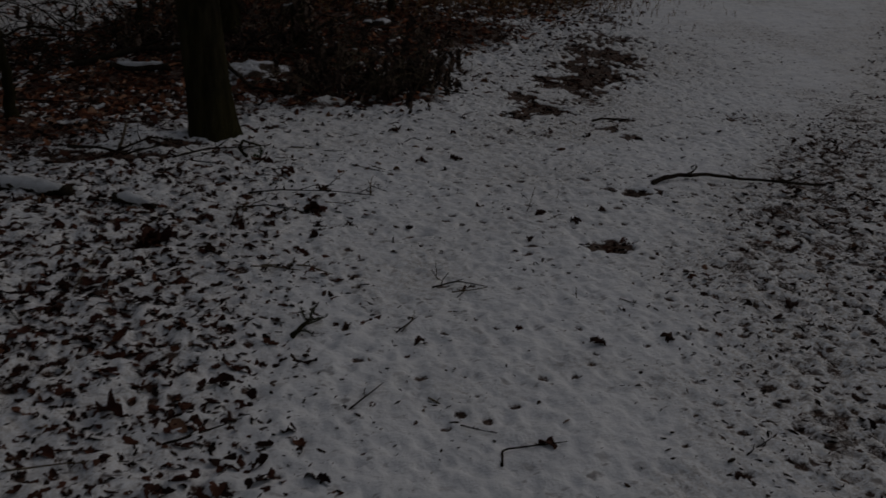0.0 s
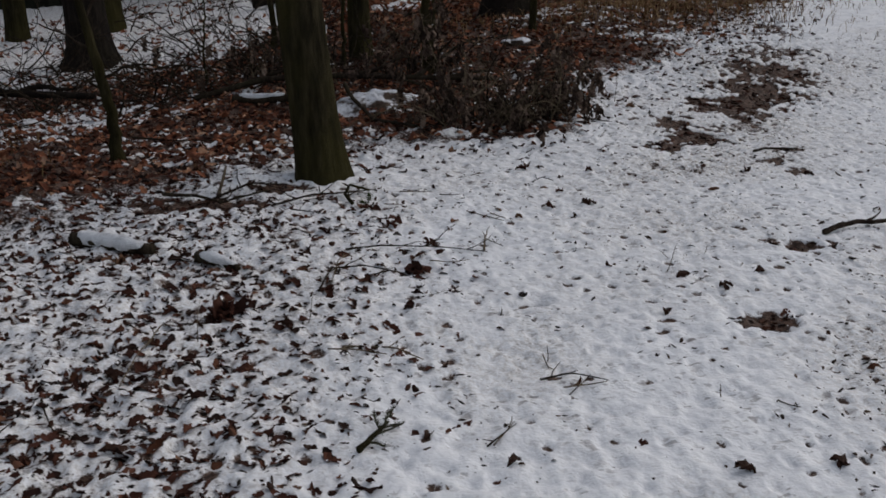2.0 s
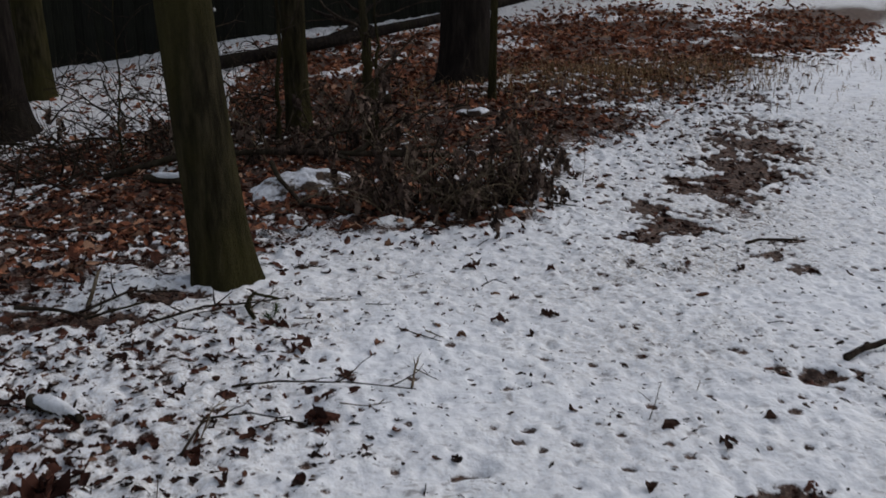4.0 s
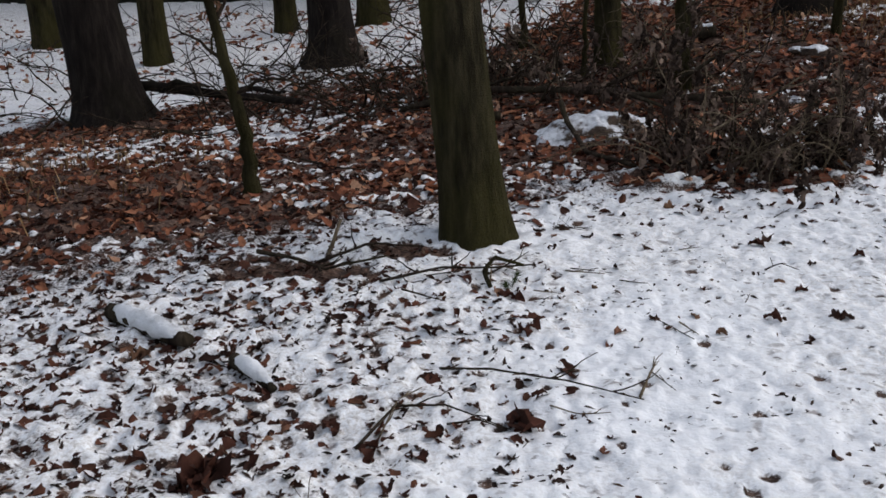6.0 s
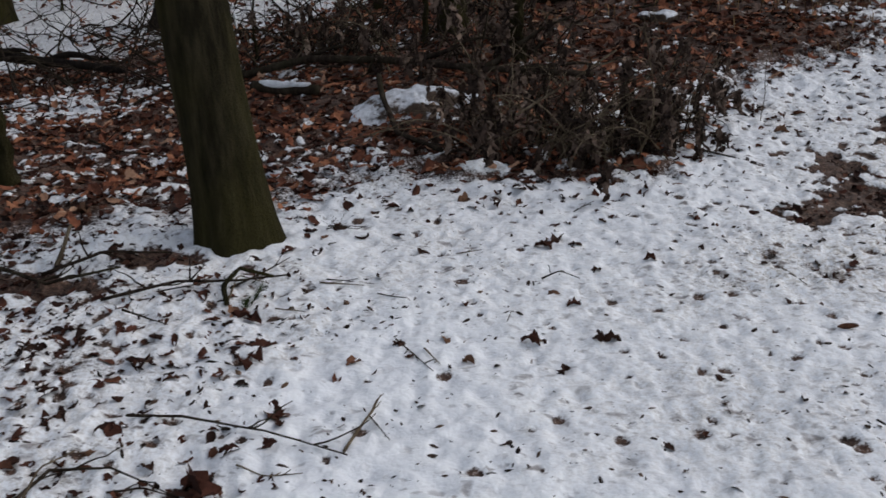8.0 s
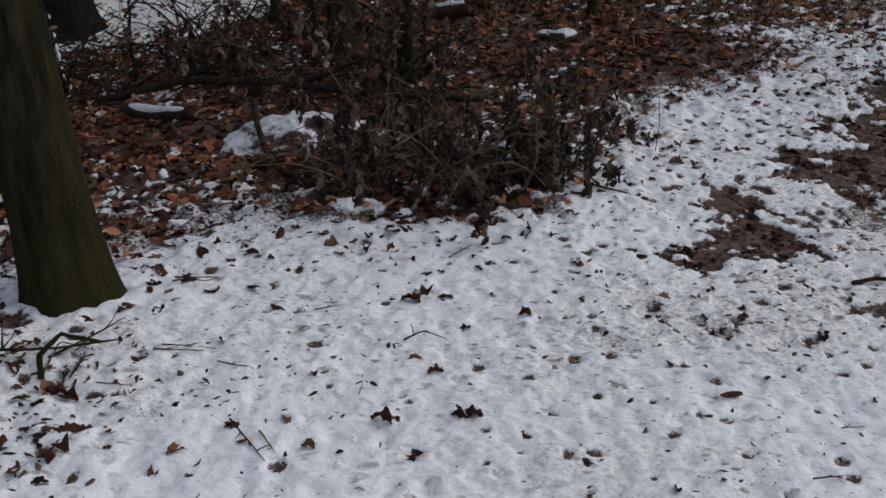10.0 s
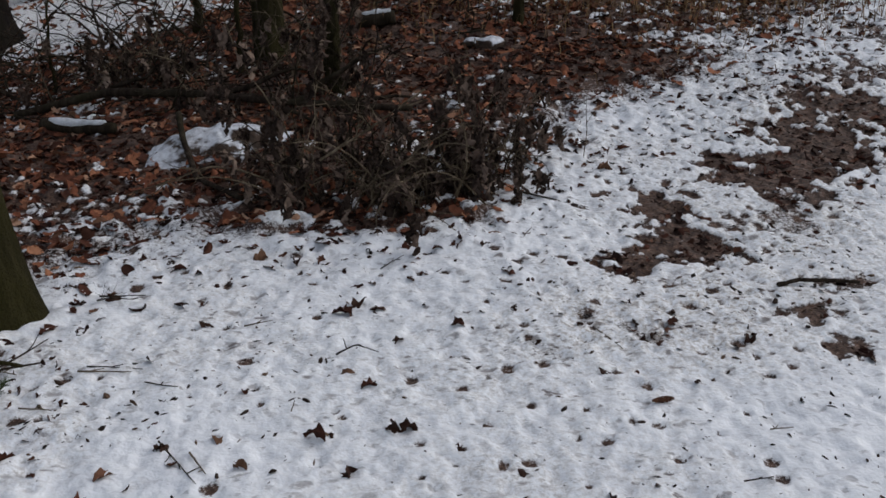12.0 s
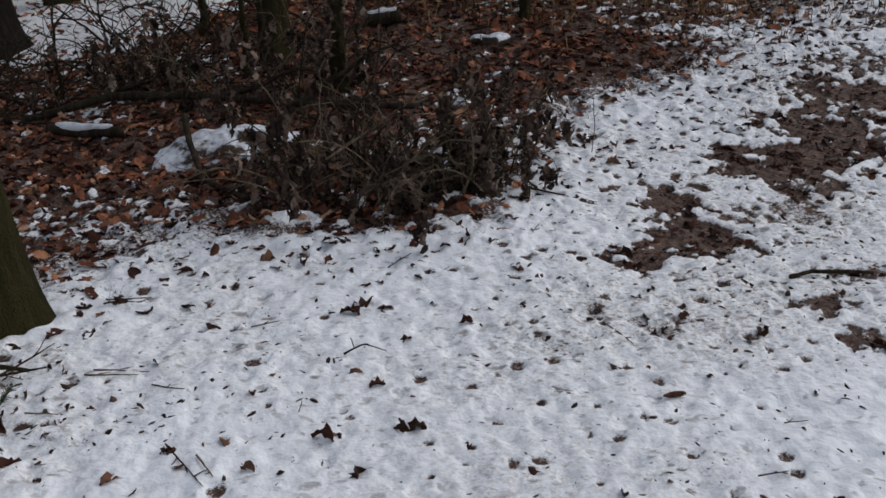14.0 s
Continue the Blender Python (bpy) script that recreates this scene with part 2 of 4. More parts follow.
spots = arith(n, l, "MAXIMUM", dent_spots(16, 3.1, 0.30, 0.7), arith(n, l, "MULTIPLY", dent_spots(30, 8.7, 0.15, 0.6), 0.9))
spots = arith(n, l, "MULTIPLY", spots, arith(n, l, "ADD", arith(n, l, "MULTIPLY", ramp(n, l, grain(n, l, 2.2, 4), [(0.40, (0.15, 0.15, 0.15)), (0.62, (1, 1, 1))]), 0.75), arith(n, l, "MULTIPLY", thin, 0.6)))
# brown-black tint: dirt, and the shade inside small dents painted into the snow
snow = blend(n, l, spots, snow, (0.13, 0.10, 0.09))
soil = blend(n, l, 0.8, soil, ramp(n, l, grain(n, l, 16, 6, rough=0.7), [(0.35, (0.35, 0.32, 0.3)), (0.5, (0.95, 0.9, 0.85)), (0.66, (1.7, 1.55, 1.4))]), "MULTIPLY")
l.new(blend(n, l, cover, soil, snow), b.inputs["Base Color"])
dents = arith(n, l, "MULTIPLY", grain(n, l, 40, 2, rough=0.5), 1.5)
bump(n, l, b, arith(n, l, "ADD", arith(n, l, "ADD", arith(n, l, "MULTIPLY", grain(n, l, 110, 4), 0.25), dents), arith(n, l, "SUBTRACT", arith(n, l, "MULTIPLY", cover, 0.9), arith(n, l, "MULTIPLY", spots, 1.6))), 0.34, 0.015)

M_SNOW, n, l, b = material("snow", 0.7, 0.3)
l.new(ramp(n, l, grain(n, l, 14, 6), [(0.3, (0.42, 0.42, 0.43)), (0.5, (0.66, 0.67, 0.69)), (0.7, (0.80, 0.81, 0.84))]), b.inputs["Base Color"])
bump(n, l, b, grain(n, l, 45, 6), 0.9, 0.014)


def bark(name, dark, mid, light, moss, moss_at=0.55, depth=0.5):
    m, n, l, b = material(name, 1.0, 0.04)
    ridges = grain(n, l, 26, 8, (1, 1, 0.16), 0.65)
    base = ramp(n, l, ridges, [(0.32, dark), (0.5, mid), (0.72, light)])
    patch = ramp(n, l, grain(n, l, 3.2, 7, (1, 1, 0.45)), [(moss_at - 0.12, (0, 0, 0)), (moss_at + 0.1, (1, 1, 1))])
    tuft = blend(n, l, 0.7, moss, grain(n, l, 90, 4), "MULTIPLY")
    l.new(blend(n, l, patch, base, blend(n, l, 0.55, base, tuft)), b.inputs["Base Color"])
    bump(n, l, b, arith(n, l, "ADD", ridges, arith(n, l, "MULTIPLY", grain(n, l, 120, 4), 0.5)), depth, 0.04)
    return m


# trunk barks are toned down to include shade from the surrounding wood
M_BARK = bark("mossy_bark", (0.008, 0.006, 0.004), (0.024, 0.020, 0.0115), (0.060, 0.050, 0.028), (0.085, 0.076, 0.024), 0.5, 0.9)
M_BARK_DARK = bark("dark_bark", (0.011, 0.009, 0.008), (0.019, 0.015, 0.013), (0.036, 0.029, 0.024), (0.034, 0.031, 0.017), 0.62, 0.8)
M_TWIG = bark("twig_bark", (0.010, 0.007, 0.006), (0.028, 0.020, 0.015), (0.075, 0.058, 0.043), (0.06, 0.055, 0.03), 0.6, 0.3)
M_STALK = bark("dry_stalk", (0.04, 0.03, 0.02), (0.12, 0.09, 0.06), (0.25, 0.20, 0.14), (0.06, 0.05, 0.03), 0.65, 0.3)


def leafy(name, stops, rough=0.85):
    m, n, l, b = material(name, rough, 0.12)
    g = n.new("ShaderNodeNewGeometry")
    tone = ramp(n, l, g.outputs["Random Per Island"], stops)
    l.new(blend(n, l, 0.6, tone, ramp(n, l, grain(n, l, 60, 4), [(0.3, (0.45, 0.42, 0.4)), (0.7, (1.25, 1.2, 1.15))]), "MULTIPLY"), b.inputs["Base Color"])
    bump(n, l, b, grain(n, l, 180, 3), 0.4, 0.004)
    return m


M_LEAF = leafy("fallen_oak_leaf", [(0.0, (0.020, 0.010, 0.008)), (0.45, (0.048, 0.019, 0.013)), (0.8, (0.084, 0.032, 0.021)), (0.95, (0.13, 0.055, 0.034)), (1.0, (0.20, 0.11, 0.07))])
# paler, redder copy of the oak leaf for litter under the trees
M_LEAF_PALE = leafy("pale_oak_leaf", [(0.0, (0.06, 0.027, 0.019)), (0.35, (0.15, 0.056, 0.033)), (0.7, (0.27, 0.10, 0.054)), (0.9, (0.37, 0.165, 0.09)), (1.0, (0.48, 0.31, 0.21))])
M_LEAF_DARK = leafy("wet_dark_leaf", [(0.0, (0.016, 0.009, 0.007)), (0.6, (0.045, 0.021, 0.014)), (1.0, (0.10, 0.038, 0.02))], 0.7)
M_SHRIVEL = leafy("shrivelled_leaf", [(0.0, (0.03, 0.021, 0.017)), (0.5, (0.085, 0.058, 0.046)), (0.85, (0.17, 0.122, 0.097)), (1.0, (0.28, 0.21, 0.165))], 0.95)
M_CRUMB = leafy("dark_crumbs", [(0.0, (0.012, 0.008, 0.006)), (0.7, (0.045, 0.028, 0.020)), (0.95, (0.11, 0.068, 0.045)), (1.0, (0.24, 0.17, 0.12))], 0.8)
M_TAN = leafy("tan_leaf", [(0.0, (0.10, 0.052, 0.032)), (1.0, (0.18, 0.10, 0.062))])
M_STRAW = leafy("dry_grass_blade", [(0.0, (0.10, 0.058, 0.025)), (0.6, (0.20, 0.12, 0.055)), (1.0, (0.34, 0.23, 0.12))])
M_MOSS = leafy("grey_green_moss", [(0.0, (0.03, 0.032, 0.018)), (1.0, (0.085, 0.085, 0.055))])
M_CONE = leafy("brown_cone", [(0.0, (0.07, 0.032, 0.02)), (1.0, (0.16, 0.075, 0.045))])
M_GREEN = leafy("needle_green", [(0.0, (0.018, 0.03, 0.01)), (1.0, (0.055, 0.075, 0.025))])

# dark boards, taken near black to carry the shade they stand in
M_BOARD, n, l, b = material("dark_shaded_boards", 0.85, 0.15)
info = n.new("ShaderNodeObjectInfo")
wood = ramp(n, l, grain(n, l, 9, 7, (6, 6, 0.5)), [(0.3, (0.006, 0.006, 0.004)), (0.6, (0.013, 0.013, 0.009)), (0.8, (0.024, 0.024, 0.016))])
l.new(blend(n, l, 0.5, wood, ramp(n, l, info.outputs["Random"], [(0, (0.5, 0.5, 0.5)), (1, (1.3, 1.35, 1.1))]), "MULTIPLY"), b.inputs["Base Color"])
bump(n, l, b, grain(n, l, 30, 5, (5, 5, 0.3)), 0.4, 0.01)
M_PALE, n, l, b = material("pale_render", 0.9, 0.15)
l.new(ramp(n, l, grain(n, l, 1.5, 7), [(0.3, (0.22, 0.21, 0.17)), (0.6, (0.33, 0.32, 0.27)), (0.8, (0.38, 0.37, 0.32))]), b.inputs["Base Color"])
bump(n, l, b, grain(n, l, 50, 5), 0.3, 0.01)


# ---- mesh builders ----
class Build:
    """Gathers vertices and faces into one mesh."""

    def __init__(self):
        self.v, self.f, self.count = [], [], 0

    def add(self, v, f):
        self.v.append(np.asarray(v, float))
        self.f.extend([tuple(int(i) + self.count for i in q) for q in f])
        self.count += len(v)

    def tube(self, pts, radii, seg=6, wobble=0.0, seed=0, cap=True):
        pts = np.asarray(pts, float)
        k = len(pts)
        tan = np.gradient(pts, axis=0)
        tan /= np.linalg.norm(tan, axis=1)[:, None] + 1e-9
        ref = np.array([0.0, 0.0, 1.0]) if abs(tan[:, 2]).mean() < 0.8 else np.array([1.0, 0.0, 0.0])
        u = np.cross(tan, ref)
        u /= np.linalg.norm(u, axis=1)[:, None] + 1e-9
        w = np.cross(tan, u)
        a = np.arange(seg) * 2 * math.pi / seg
        r = np.asarray(radii, float)[:, None] * (1 + wobble * (vnoise(np.add.outer(np.arange(k) * 0.37 + seed * 9.1, np.cos(a) * 1.3), np.add.outer(np.arange(k) * 0.53, np.sin(a) * 1.3 + seed)) - 0.5) * 2)
        v = pts[:, None] + r[..., None] * (u[:, None] * np.cos(a)[None, :, None] + w[:, None] * np.sin(a)[None, :, None])
        v = v.reshape(-1, 3)
        f = []
        for i in range(k - 1):
            for j in range(seg):
                jj = (j + 1) % seg
                f.append((i * seg + j, i * seg + jj, (i + 1) * seg + jj, (i + 1) * seg + j))
        if cap:
            f.append(tuple(range(seg - 1, -1, -1)))
            f.append(tuple(range((k - 1) * seg, k * seg)))
        self.add(v, f)

    def mesh(self, name, mat, smooth=True):
        me = bpy.data.meshes.new(name)
        me.from_pydata(np.concatenate(self.v).tolist(), [], self.f)
        me.materials.append(mat)
        if smooth:
            me.polygons.foreach_set("use_smooth", [True] * len(me.polygons))
        me.update()
        return me

    def thing(self, name, mat, parent=None, label="", smooth=True):
        ob = new(name, self.mesh(name, mat, smooth))
        if parent is not None:
            ob.parent = parent
        if label:
            ob["label"] = label
        return ob


def empty(name, x, y, z=None):
    ob = new(name)
    ob.location = (x, y, gz(x, y) if z is None else z)
    ob.empty_display_size = 0.1
    return ob


def wander(start, heading, length, steps, r, bend=0.25, droop=0.0):
    """A crooked line from start along heading."""
    p, d = np.array(start, float), np.array(heading, float)
    d /= np.linalg.norm(d)
    pts = [p.copy()]
    for _ in range(steps):
        d = d + r.normal(0, bend, 3) * 0.5 + np.array([0, 0, -droop])
        d /= np.linalg.norm(d)
        p = p + d * length / steps
        pts.append(p.copy())
    return np.array(pts)


LEAF_ROWS = np.array([0.0, 0.13, 0.27, 0.4, 0.54, 0.68, 0.84, 1.0])
LEAF_WIDE = np.array([0.03, 0.17, 0.27, 0.22, 0.34, 0.27, 0.28, 0.08])


def leaf_shape(r, size, wide=1.0, curl=None):
    """One lobed, crumpled leaf about its base-to-tip line."""
    c = r.uniform(-1.2, 1.2) if curl is None else curl
    roll_ = r.uniform(0.1, 1.2) * r.choice([-1, 1])
    u = LEAF_ROWS - 0.5
    w = LEAF_WIDE * wide * r.uniform(0.8, 1.2, len(u))
    z0 = -c * 0.35 * (u ** 2) * 2
    rows = []
    for s in (-1, -0.5, 0, 0.5, 1):
        lift = abs(s) ** 1.5 * w * math.sin(roll_ * 0.6) + 0.035 * r.normal(0, 1, len(u))
        rows.append(np.stack([u + (0.03 * r.normal(0, 1, len(u)) if s else 0), s * w * math.cos(roll_ * 0.6), z0 + lift], 1))
    v = np.concatenate(rows) * size
    k = len(u)
    f = [(a * k + i, a * k + i + 1, (a + 1) * k + i + 1, (a + 1) * k + i) for a in range(4) for i in range(k - 1)]
    return v, f


def turn(r, tilt):
    q = Euler((r.normal(0, tilt), r.normal(0, tilt), r.uniform(0, 6.283))).to_matrix()
    return np.array(q)


# ---- ground: one sheet out to the horizon ----
def axis(lo, hi, fine, far):
    mid = np.arange(lo, hi + fine / 2, fine)
    out, s = [], fine
    d = 0.0
    while d < far:
        s *= 1.045 if d < 10 else 1.18
        d += s
        out.append(d)
    out = np.array(out)
    return np.concatenate([lo - out[::-1], mid, hi + out])


gx, gy = axis(-2.4, 4.2, 0.0115, 900), axis(-2.0, 6.2, 0.0125, 900)
X, Y = np.meshgrid(gx, gy)
Z = ground_z(X, Y)
nx, ny = len(gx), len(gy)
idx = np.arange(nx * ny).reshape(ny, nx)
quads = np.stack([idx[:-1, :-1], idx[:-1, 1:], idx[1:, 1:], idx[1:, :-1]], -1).reshape(-1, 4)
me = bpy.data.meshes.new("ground")
me.vertices.add(nx * ny)
me.vertices.foreach_set("co", np.stack([X, Y, Z], -1).astype(np.float32).ravel())
me.loops.add(quads.size)
me.loops.foreach_set("vertex_index", quads.astype(np.int32).ravel())
me.polygons.add(len(quads))
me.polygons.foreach_set("loop_start", np.arange(0, quads.size, 4, dtype=np.int32))
me.update(calc_edges=True)
me.polygons.foreach_set("use_smooth", np.ones(len(quads), dtype=bool))
me.attributes.new("snow", "FLOAT", "POINT").data.foreach_set("value", snow_cover(X, Y).astype(np.float32).ravel())
me.attributes.new("grime_shade", "FLOAT", "POINT").data.foreach_set("value", grime_shade_map(X, Y).astype(np.float32).ravel())
me.materials.append(M_GROUND)
tagged(new("ground", me), "woodland path under thin trampled snow with bare soil", "ground", kind="structure")


# ---- trees ----
def tree(x, y, radius, lean=(0, 0), mat=M_BARK, label="", flare=1.45, height=9.0, seed=1, limbs=9, ridged=0.022):
    r = np.random.default_rng(seed)
    ob = empty("tree", x, y, gz(x, y) - 0.05)
    zs = np.concatenate([np.arange(0, 0.5, 0.035), np.arange(0.5, 2.4, 0.09), np.linspace(2.5, height, 14)])
    seg = 40
    a = np.arange(seg) * 2 * math.pi / seg
    lobes = sum(math.cos(0) * np.cos(k * a + r.uniform(0, 6.28)) * w for k, w in ((3, 0.45), (5, 0.4), (7, 0.2)))
    prof = radius * (1 + (flare - 1) * np.exp(-zs / 0.16)) * (1 - 0.075 * zs * (zs < 3) - 0.225 * (zs >= 3) - 0.55 * np.clip((zs - 3) / (height - 3), 0, 1))
    prof = np.maximum(prof, radius * 0.12)
    rad = prof[:, None] * (1 + 0.13 * lobes[None] * np.exp(-zs / 0.2)[:, None])
    rad = rad * (1 + ridged * (vnoise(np.cos(a)[None] * 6 + seed * 5 + 0 * zs[:, None], np.sin(a)[None] * 6 + zs[:, None] * 1.6, seed) - 0.5) * 2)
    rad = rad + 0.004 * (vnoise(np.cos(a)[None] * 14 + 0 * zs[:, None] + seed, np.sin(a)[None] * 14 + zs[:, None] * 7, seed + 1) - 0.5)
    cx = lean[0] * zs + 0.012 * np.sin(zs * 1.7 + seed)
    cy = lean[1] * zs + 0.012 * np.cos(zs * 1.3 + seed)
    v = np.stack([cx[:, None] + rad * np.cos(a), cy[:, None] + rad * np.sin(a), np.repeat(zs[:, None], seg, 1)], -1).reshape(-1, 3)
    f = [(i * seg + j, i * seg + (j + 1) % seg, (i + 1) * seg + (j + 1) % seg, (i + 1) * seg + j) for i in range(len(zs) - 1) for j in range(seg)]
    t = Build()
    t.add(v, f)
    t.thing("trunk", mat, ob)
    for k in range(limbs):
        h = height * (0.42 + 0.55 * (k + 0.5) / limbs)
        ang = k * 2.4 + r.uniform(-0.4, 0.4)
        size = (height - h) * 0.45 + 1.2
        i = np.argmin(abs(zs - h))
        c = Build()
        base = np.array([cx[i], cy[i], zs[i]])
        line = wander(base, (math.cos(ang), math.sin(ang), r.uniform(0.5, 1.0)), size, 8, r, 0.28)
        c.tube(line, np.linspace(prof[i] * 0.42, 0.008, 9), 6, 0.1, k)
        for q in range(2, 8):
            for _ in range(2):
                d = line[q] - line[q - 1]
                d = d / np.linalg.norm(d) + r.normal(0, 0.7, 3)
                sub = wander(line[q], d, size * r.uniform(0.25, 0.5), 5, r, 0.4)
                c.tube(sub, np.linspace(0.016, 0.003, 6), 4, 0, 0, False)
        c.thing("limb", mat, ob)
    return tagged(ob, label, "tree")


near_tree = tree(-0.285, 2.58, 0.134, (-0.085, 0.0), M_BARK, "mossy green-brown tree trunk beside the snowy path", 1.36, 10, 3)
r = np.random.default_rng(12)
flecks = Build()
for k in range(34):
    z, a, q = r.uniform(0.75, 2.2), 0.33 + r.normal(0, 0.10), r.uniform(0.004, 0.011)
    rad = 0.132 * (1 - 0.075 * z)
    c = np.array([-0.085 * z + rad * math.cos(a), rad * math.sin(a), z])
    flecks.tube(np.array([c - (0, 0, q), c, c + (0, 0, q * r.uniform(0.8, 2.0))]), [q * 0.3, q * 0.8, q * 0.2], 6, 0.4, k)
tagged(flecks.thing("snow_flecks", M_SNOW, near_tree, "specks of snow caught in the bark"), kind="stuff")
tree(-3.42, 6.35, 0.26, (-0.13, 0), M_BARK_DARK, "thick dark-barked tree standing among fallen leaves", 1.6, 11, 4)
tree(-4.1, 9.2, 0.145, (-0.03, 0), M_BARK, "slim dark tree in open snow", 1.25, 10, 5)
tree(-3.12, 11.1, 0.14, (-0.05, 0), M_BARK, "slim mossy tree in open snow", 1.25, 10, 6)
tree(-2.0, 8.3, 0.215, (-0.05, 0), M_BARK_DARK, "dark tree with a flared foot in snow", 1.75, 11, 7)
tree(-2.0, 10.85, 0.19, (-0.015, 0), M_BARK, "mossy tree in open snow behind the wood", 1.25, 11, 8)
tree(-6.0, 10.7, 0.20, (-0.03, 0), M_BARK, "mossy tree at the far edge of the wood", 1.3, 11, 9)
tree(0.48, 5.95, 0.098, (-0.02, 0), M_BARK, "slender mossy tree behind the dry shrub", 1.2, 9, 10)
tree(2.17, 7.1, 0.235, (-0.02, 0), M_BARK_DARK, "thick dark tree among brown leaves", 1.3, 11, 11)
tree(2.06, 5.95, 0.032, (-0.01, 0), M_BARK, "thin sapling in front of a thick dark tree", 1.3, 4, 12, 5)


def sapling(x, y, radius, points, label, seed):
    """A thin crooked young tree: points are offsets from its foot."""
    r = np.random.default_rng(seed)
    ob = empty("sapling", x, y, gz(x, y) - 0.03)
    base = np.array(points, float)
    t = np.linspace(0, 1, len(base))
    s = np.linspace(0, 1, 26)
    line = np.stack([np.interp(s, t, base[:, k]) for k in range(3)], 1) + r.normal(0, 0.006, (26, 3))
    b_ = Build()
    rad = radius * (1 - 0.72 * s) * (1 + 0.9 * np.exp(-s * 26))
    b_.tube(line, rad, 12, 0.12, seed)
    b_.thing("stem", M_BARK, ob)
    for k in range(9):
        i = 8 + k * 2 - (k > 7)
        d = np.array([r.uniform(-1, 1), r.uniform(-0.6, 0.6), r.uniform(0.1, 0.9)])
        c = Build()
        sub = wander(line[i], d, r.uniform(0.25, 0.7), 7, r, 0.4)
        c.tube(sub, np.linspace(radius * 0.3, 0.002, 8), 5, 0, 0, False)
        for q in (3, 5):
            c.tube(wander(sub[q], d + r.normal(0, 0.8, 3), 0.18, 4, r, 0.4), np.linspace(0.003, 0.0012, 5), 4, 0, 0, False)
        c.thing("twig", M_TWIG, ob)
    return tagged(ob, label, "sapling")


sapling(-1.44, 3.2, 0.037, [(0, 0, 0), (0.015, 0, 0.22), (-0.02, 0, 0.45), (-0.08, 0, 0.75), (-0.12, 0, 1.05), (-0.17, 0, 1.5), (-0.2, 0.05, 2.2), (-0.3, 0.1, 3.0)], "thin crooked bare sapling among brown leaves", 21)
sapling(0.29, 5.75, 0.02, [(0, 0, 0), (0.01, 0, 0.4), (0.03, 0, 0.9), (0.0, 0, 1.6), (0.05, 0, 2.4)], "thin upright sapling in leaf litter", 22)
sapling(-0.14, 7.5, 0.035, [(0, 0, 0), (-0.03, 0, 0.4), (-0.12, 0, 0.9), (-0.1, 0, 1.6), (-0.2, 0, 2.4)], "thin upright sapling in leaf litter", 23)
sapling(0.86, 5.0, 0.05, [(0, 0, 0), (-0.01, 0, 0.5), (-0.05, 0, 1.0), (-0.04, 0, 2.2)], "grey sapling rising behind the dry shrub", 24)


# ---- fallen wood ----
def branch(points, r0, r1, label, name="fallen_branch", mat=M_TWIG, seed=1, side=0, seg=9, capped=False, pad=0.0):
    """A crooked length of wood along points (x, y, height above ground)."""
    r = np.random.default_rng(seed)
    p = np.array([(x, y, gz(x, y) + h) for x, y, h in points])
    ob = new(name)
    ob.location = p[0]
    t = np.linspace(0, 1, len(p))
    k = max(10, len(p) * 4)
    s = np.linspace(0, 1, k)
    line = np.stack([np.interp(s, t, p[:, i]) for i in range(3)], 1) - p[0]
    line += np.cumsum(r.normal(0, min(r0, 0.013) * 0.16, (k, 3)), axis=0) * np.sin(s * math.pi)[:, None]
    b_ = Build()
    b_.tube(line, np.interp(s, [0, 1], [r0, r1]), seg, 0.16, seed)
    b_.thing("bough", mat, ob)
    for j in range(side):
        i = int(r.integers(k // 5, k - 2))
        d = line[i + 1] - line[i]
        d = d / np.linalg.norm(d) + np.array([r.normal(0, 0.7), r.normal(0, 0.7), r.uniform(-0.1, 0.5)])
        c = Build()
        ln = np.linalg.norm(p[-1] - p[0]) * r.uniform(0.1, 0.3)
        c.tube(wander(line[i], d, ln, 6, r, 0.35), np.linspace(r1 + (r0 - r1) * 0.35, max(r1 * 0.4, 0.0012), 7), 5, 0, 0, False)
        c.thing("side_twig", mat, ob)
    if capped:
        cap = Build()
        top = line.copy()
        own = np.interp(s, [0, 1], [r0, r1])
        top[:, 2] += own * (0.92 - 0.5 * pad)
        top, own, k = top[1:-1], own[1:-1], k - 2
        cap.tube(top, own * np.sin(np.linspace(0.12, 3.0, k)) ** (0.15 + 0.2 * pad) * (0.3 + 0.9 * pad + 0.35 * vnoise(np.linspace(0, 4, k), np.full(k, float(seed)), 5)), 12, 0.3, seed + 3)
        cap.thing("snow_cap", M_SNOW, ob, "strip of snow lying on top")
    return tagged(ob, label, "branch")


branch([(-0.97, 5.39, 0.02), (-0.43, 5.25, 0.08), (0.09, 4.89, 0.1), (0.55, 4.59, 0.1), (1.24, 4.4, 0.06)], 0.026, 0.016, "long crooked fallen branch lying over leaf litter", seed=31, side=5)
branch([(-0.68, 4.86, 0.05), (-0.27, 4.62, 0.05)], 0.034, 0.028, "short snow-topped log on brown leaves", "log", M_TWIG, 32, 0, 12, True, 0.3)
branch([(0.10, 4.36, 0.17), (0.13, 4.2, 0.09), (0.22, 3.85, 0.03), (0.45, 3.5, 0.012)], 0.017, 0.011, "curved dark branch before the snowy mound", seed=33)
branch([(-3.7, 6.75, 0.2), (-3.2, 6.5, 0.22), (-2.75, 6.3, 0.2), (-2.3, 6.15, 0.16), (-1.78, 5.85, 0.1)], 0.05, 0.026, "long fallen bough at the edge of the snow", mat=M_BARK_DARK, seed=34, side=3)
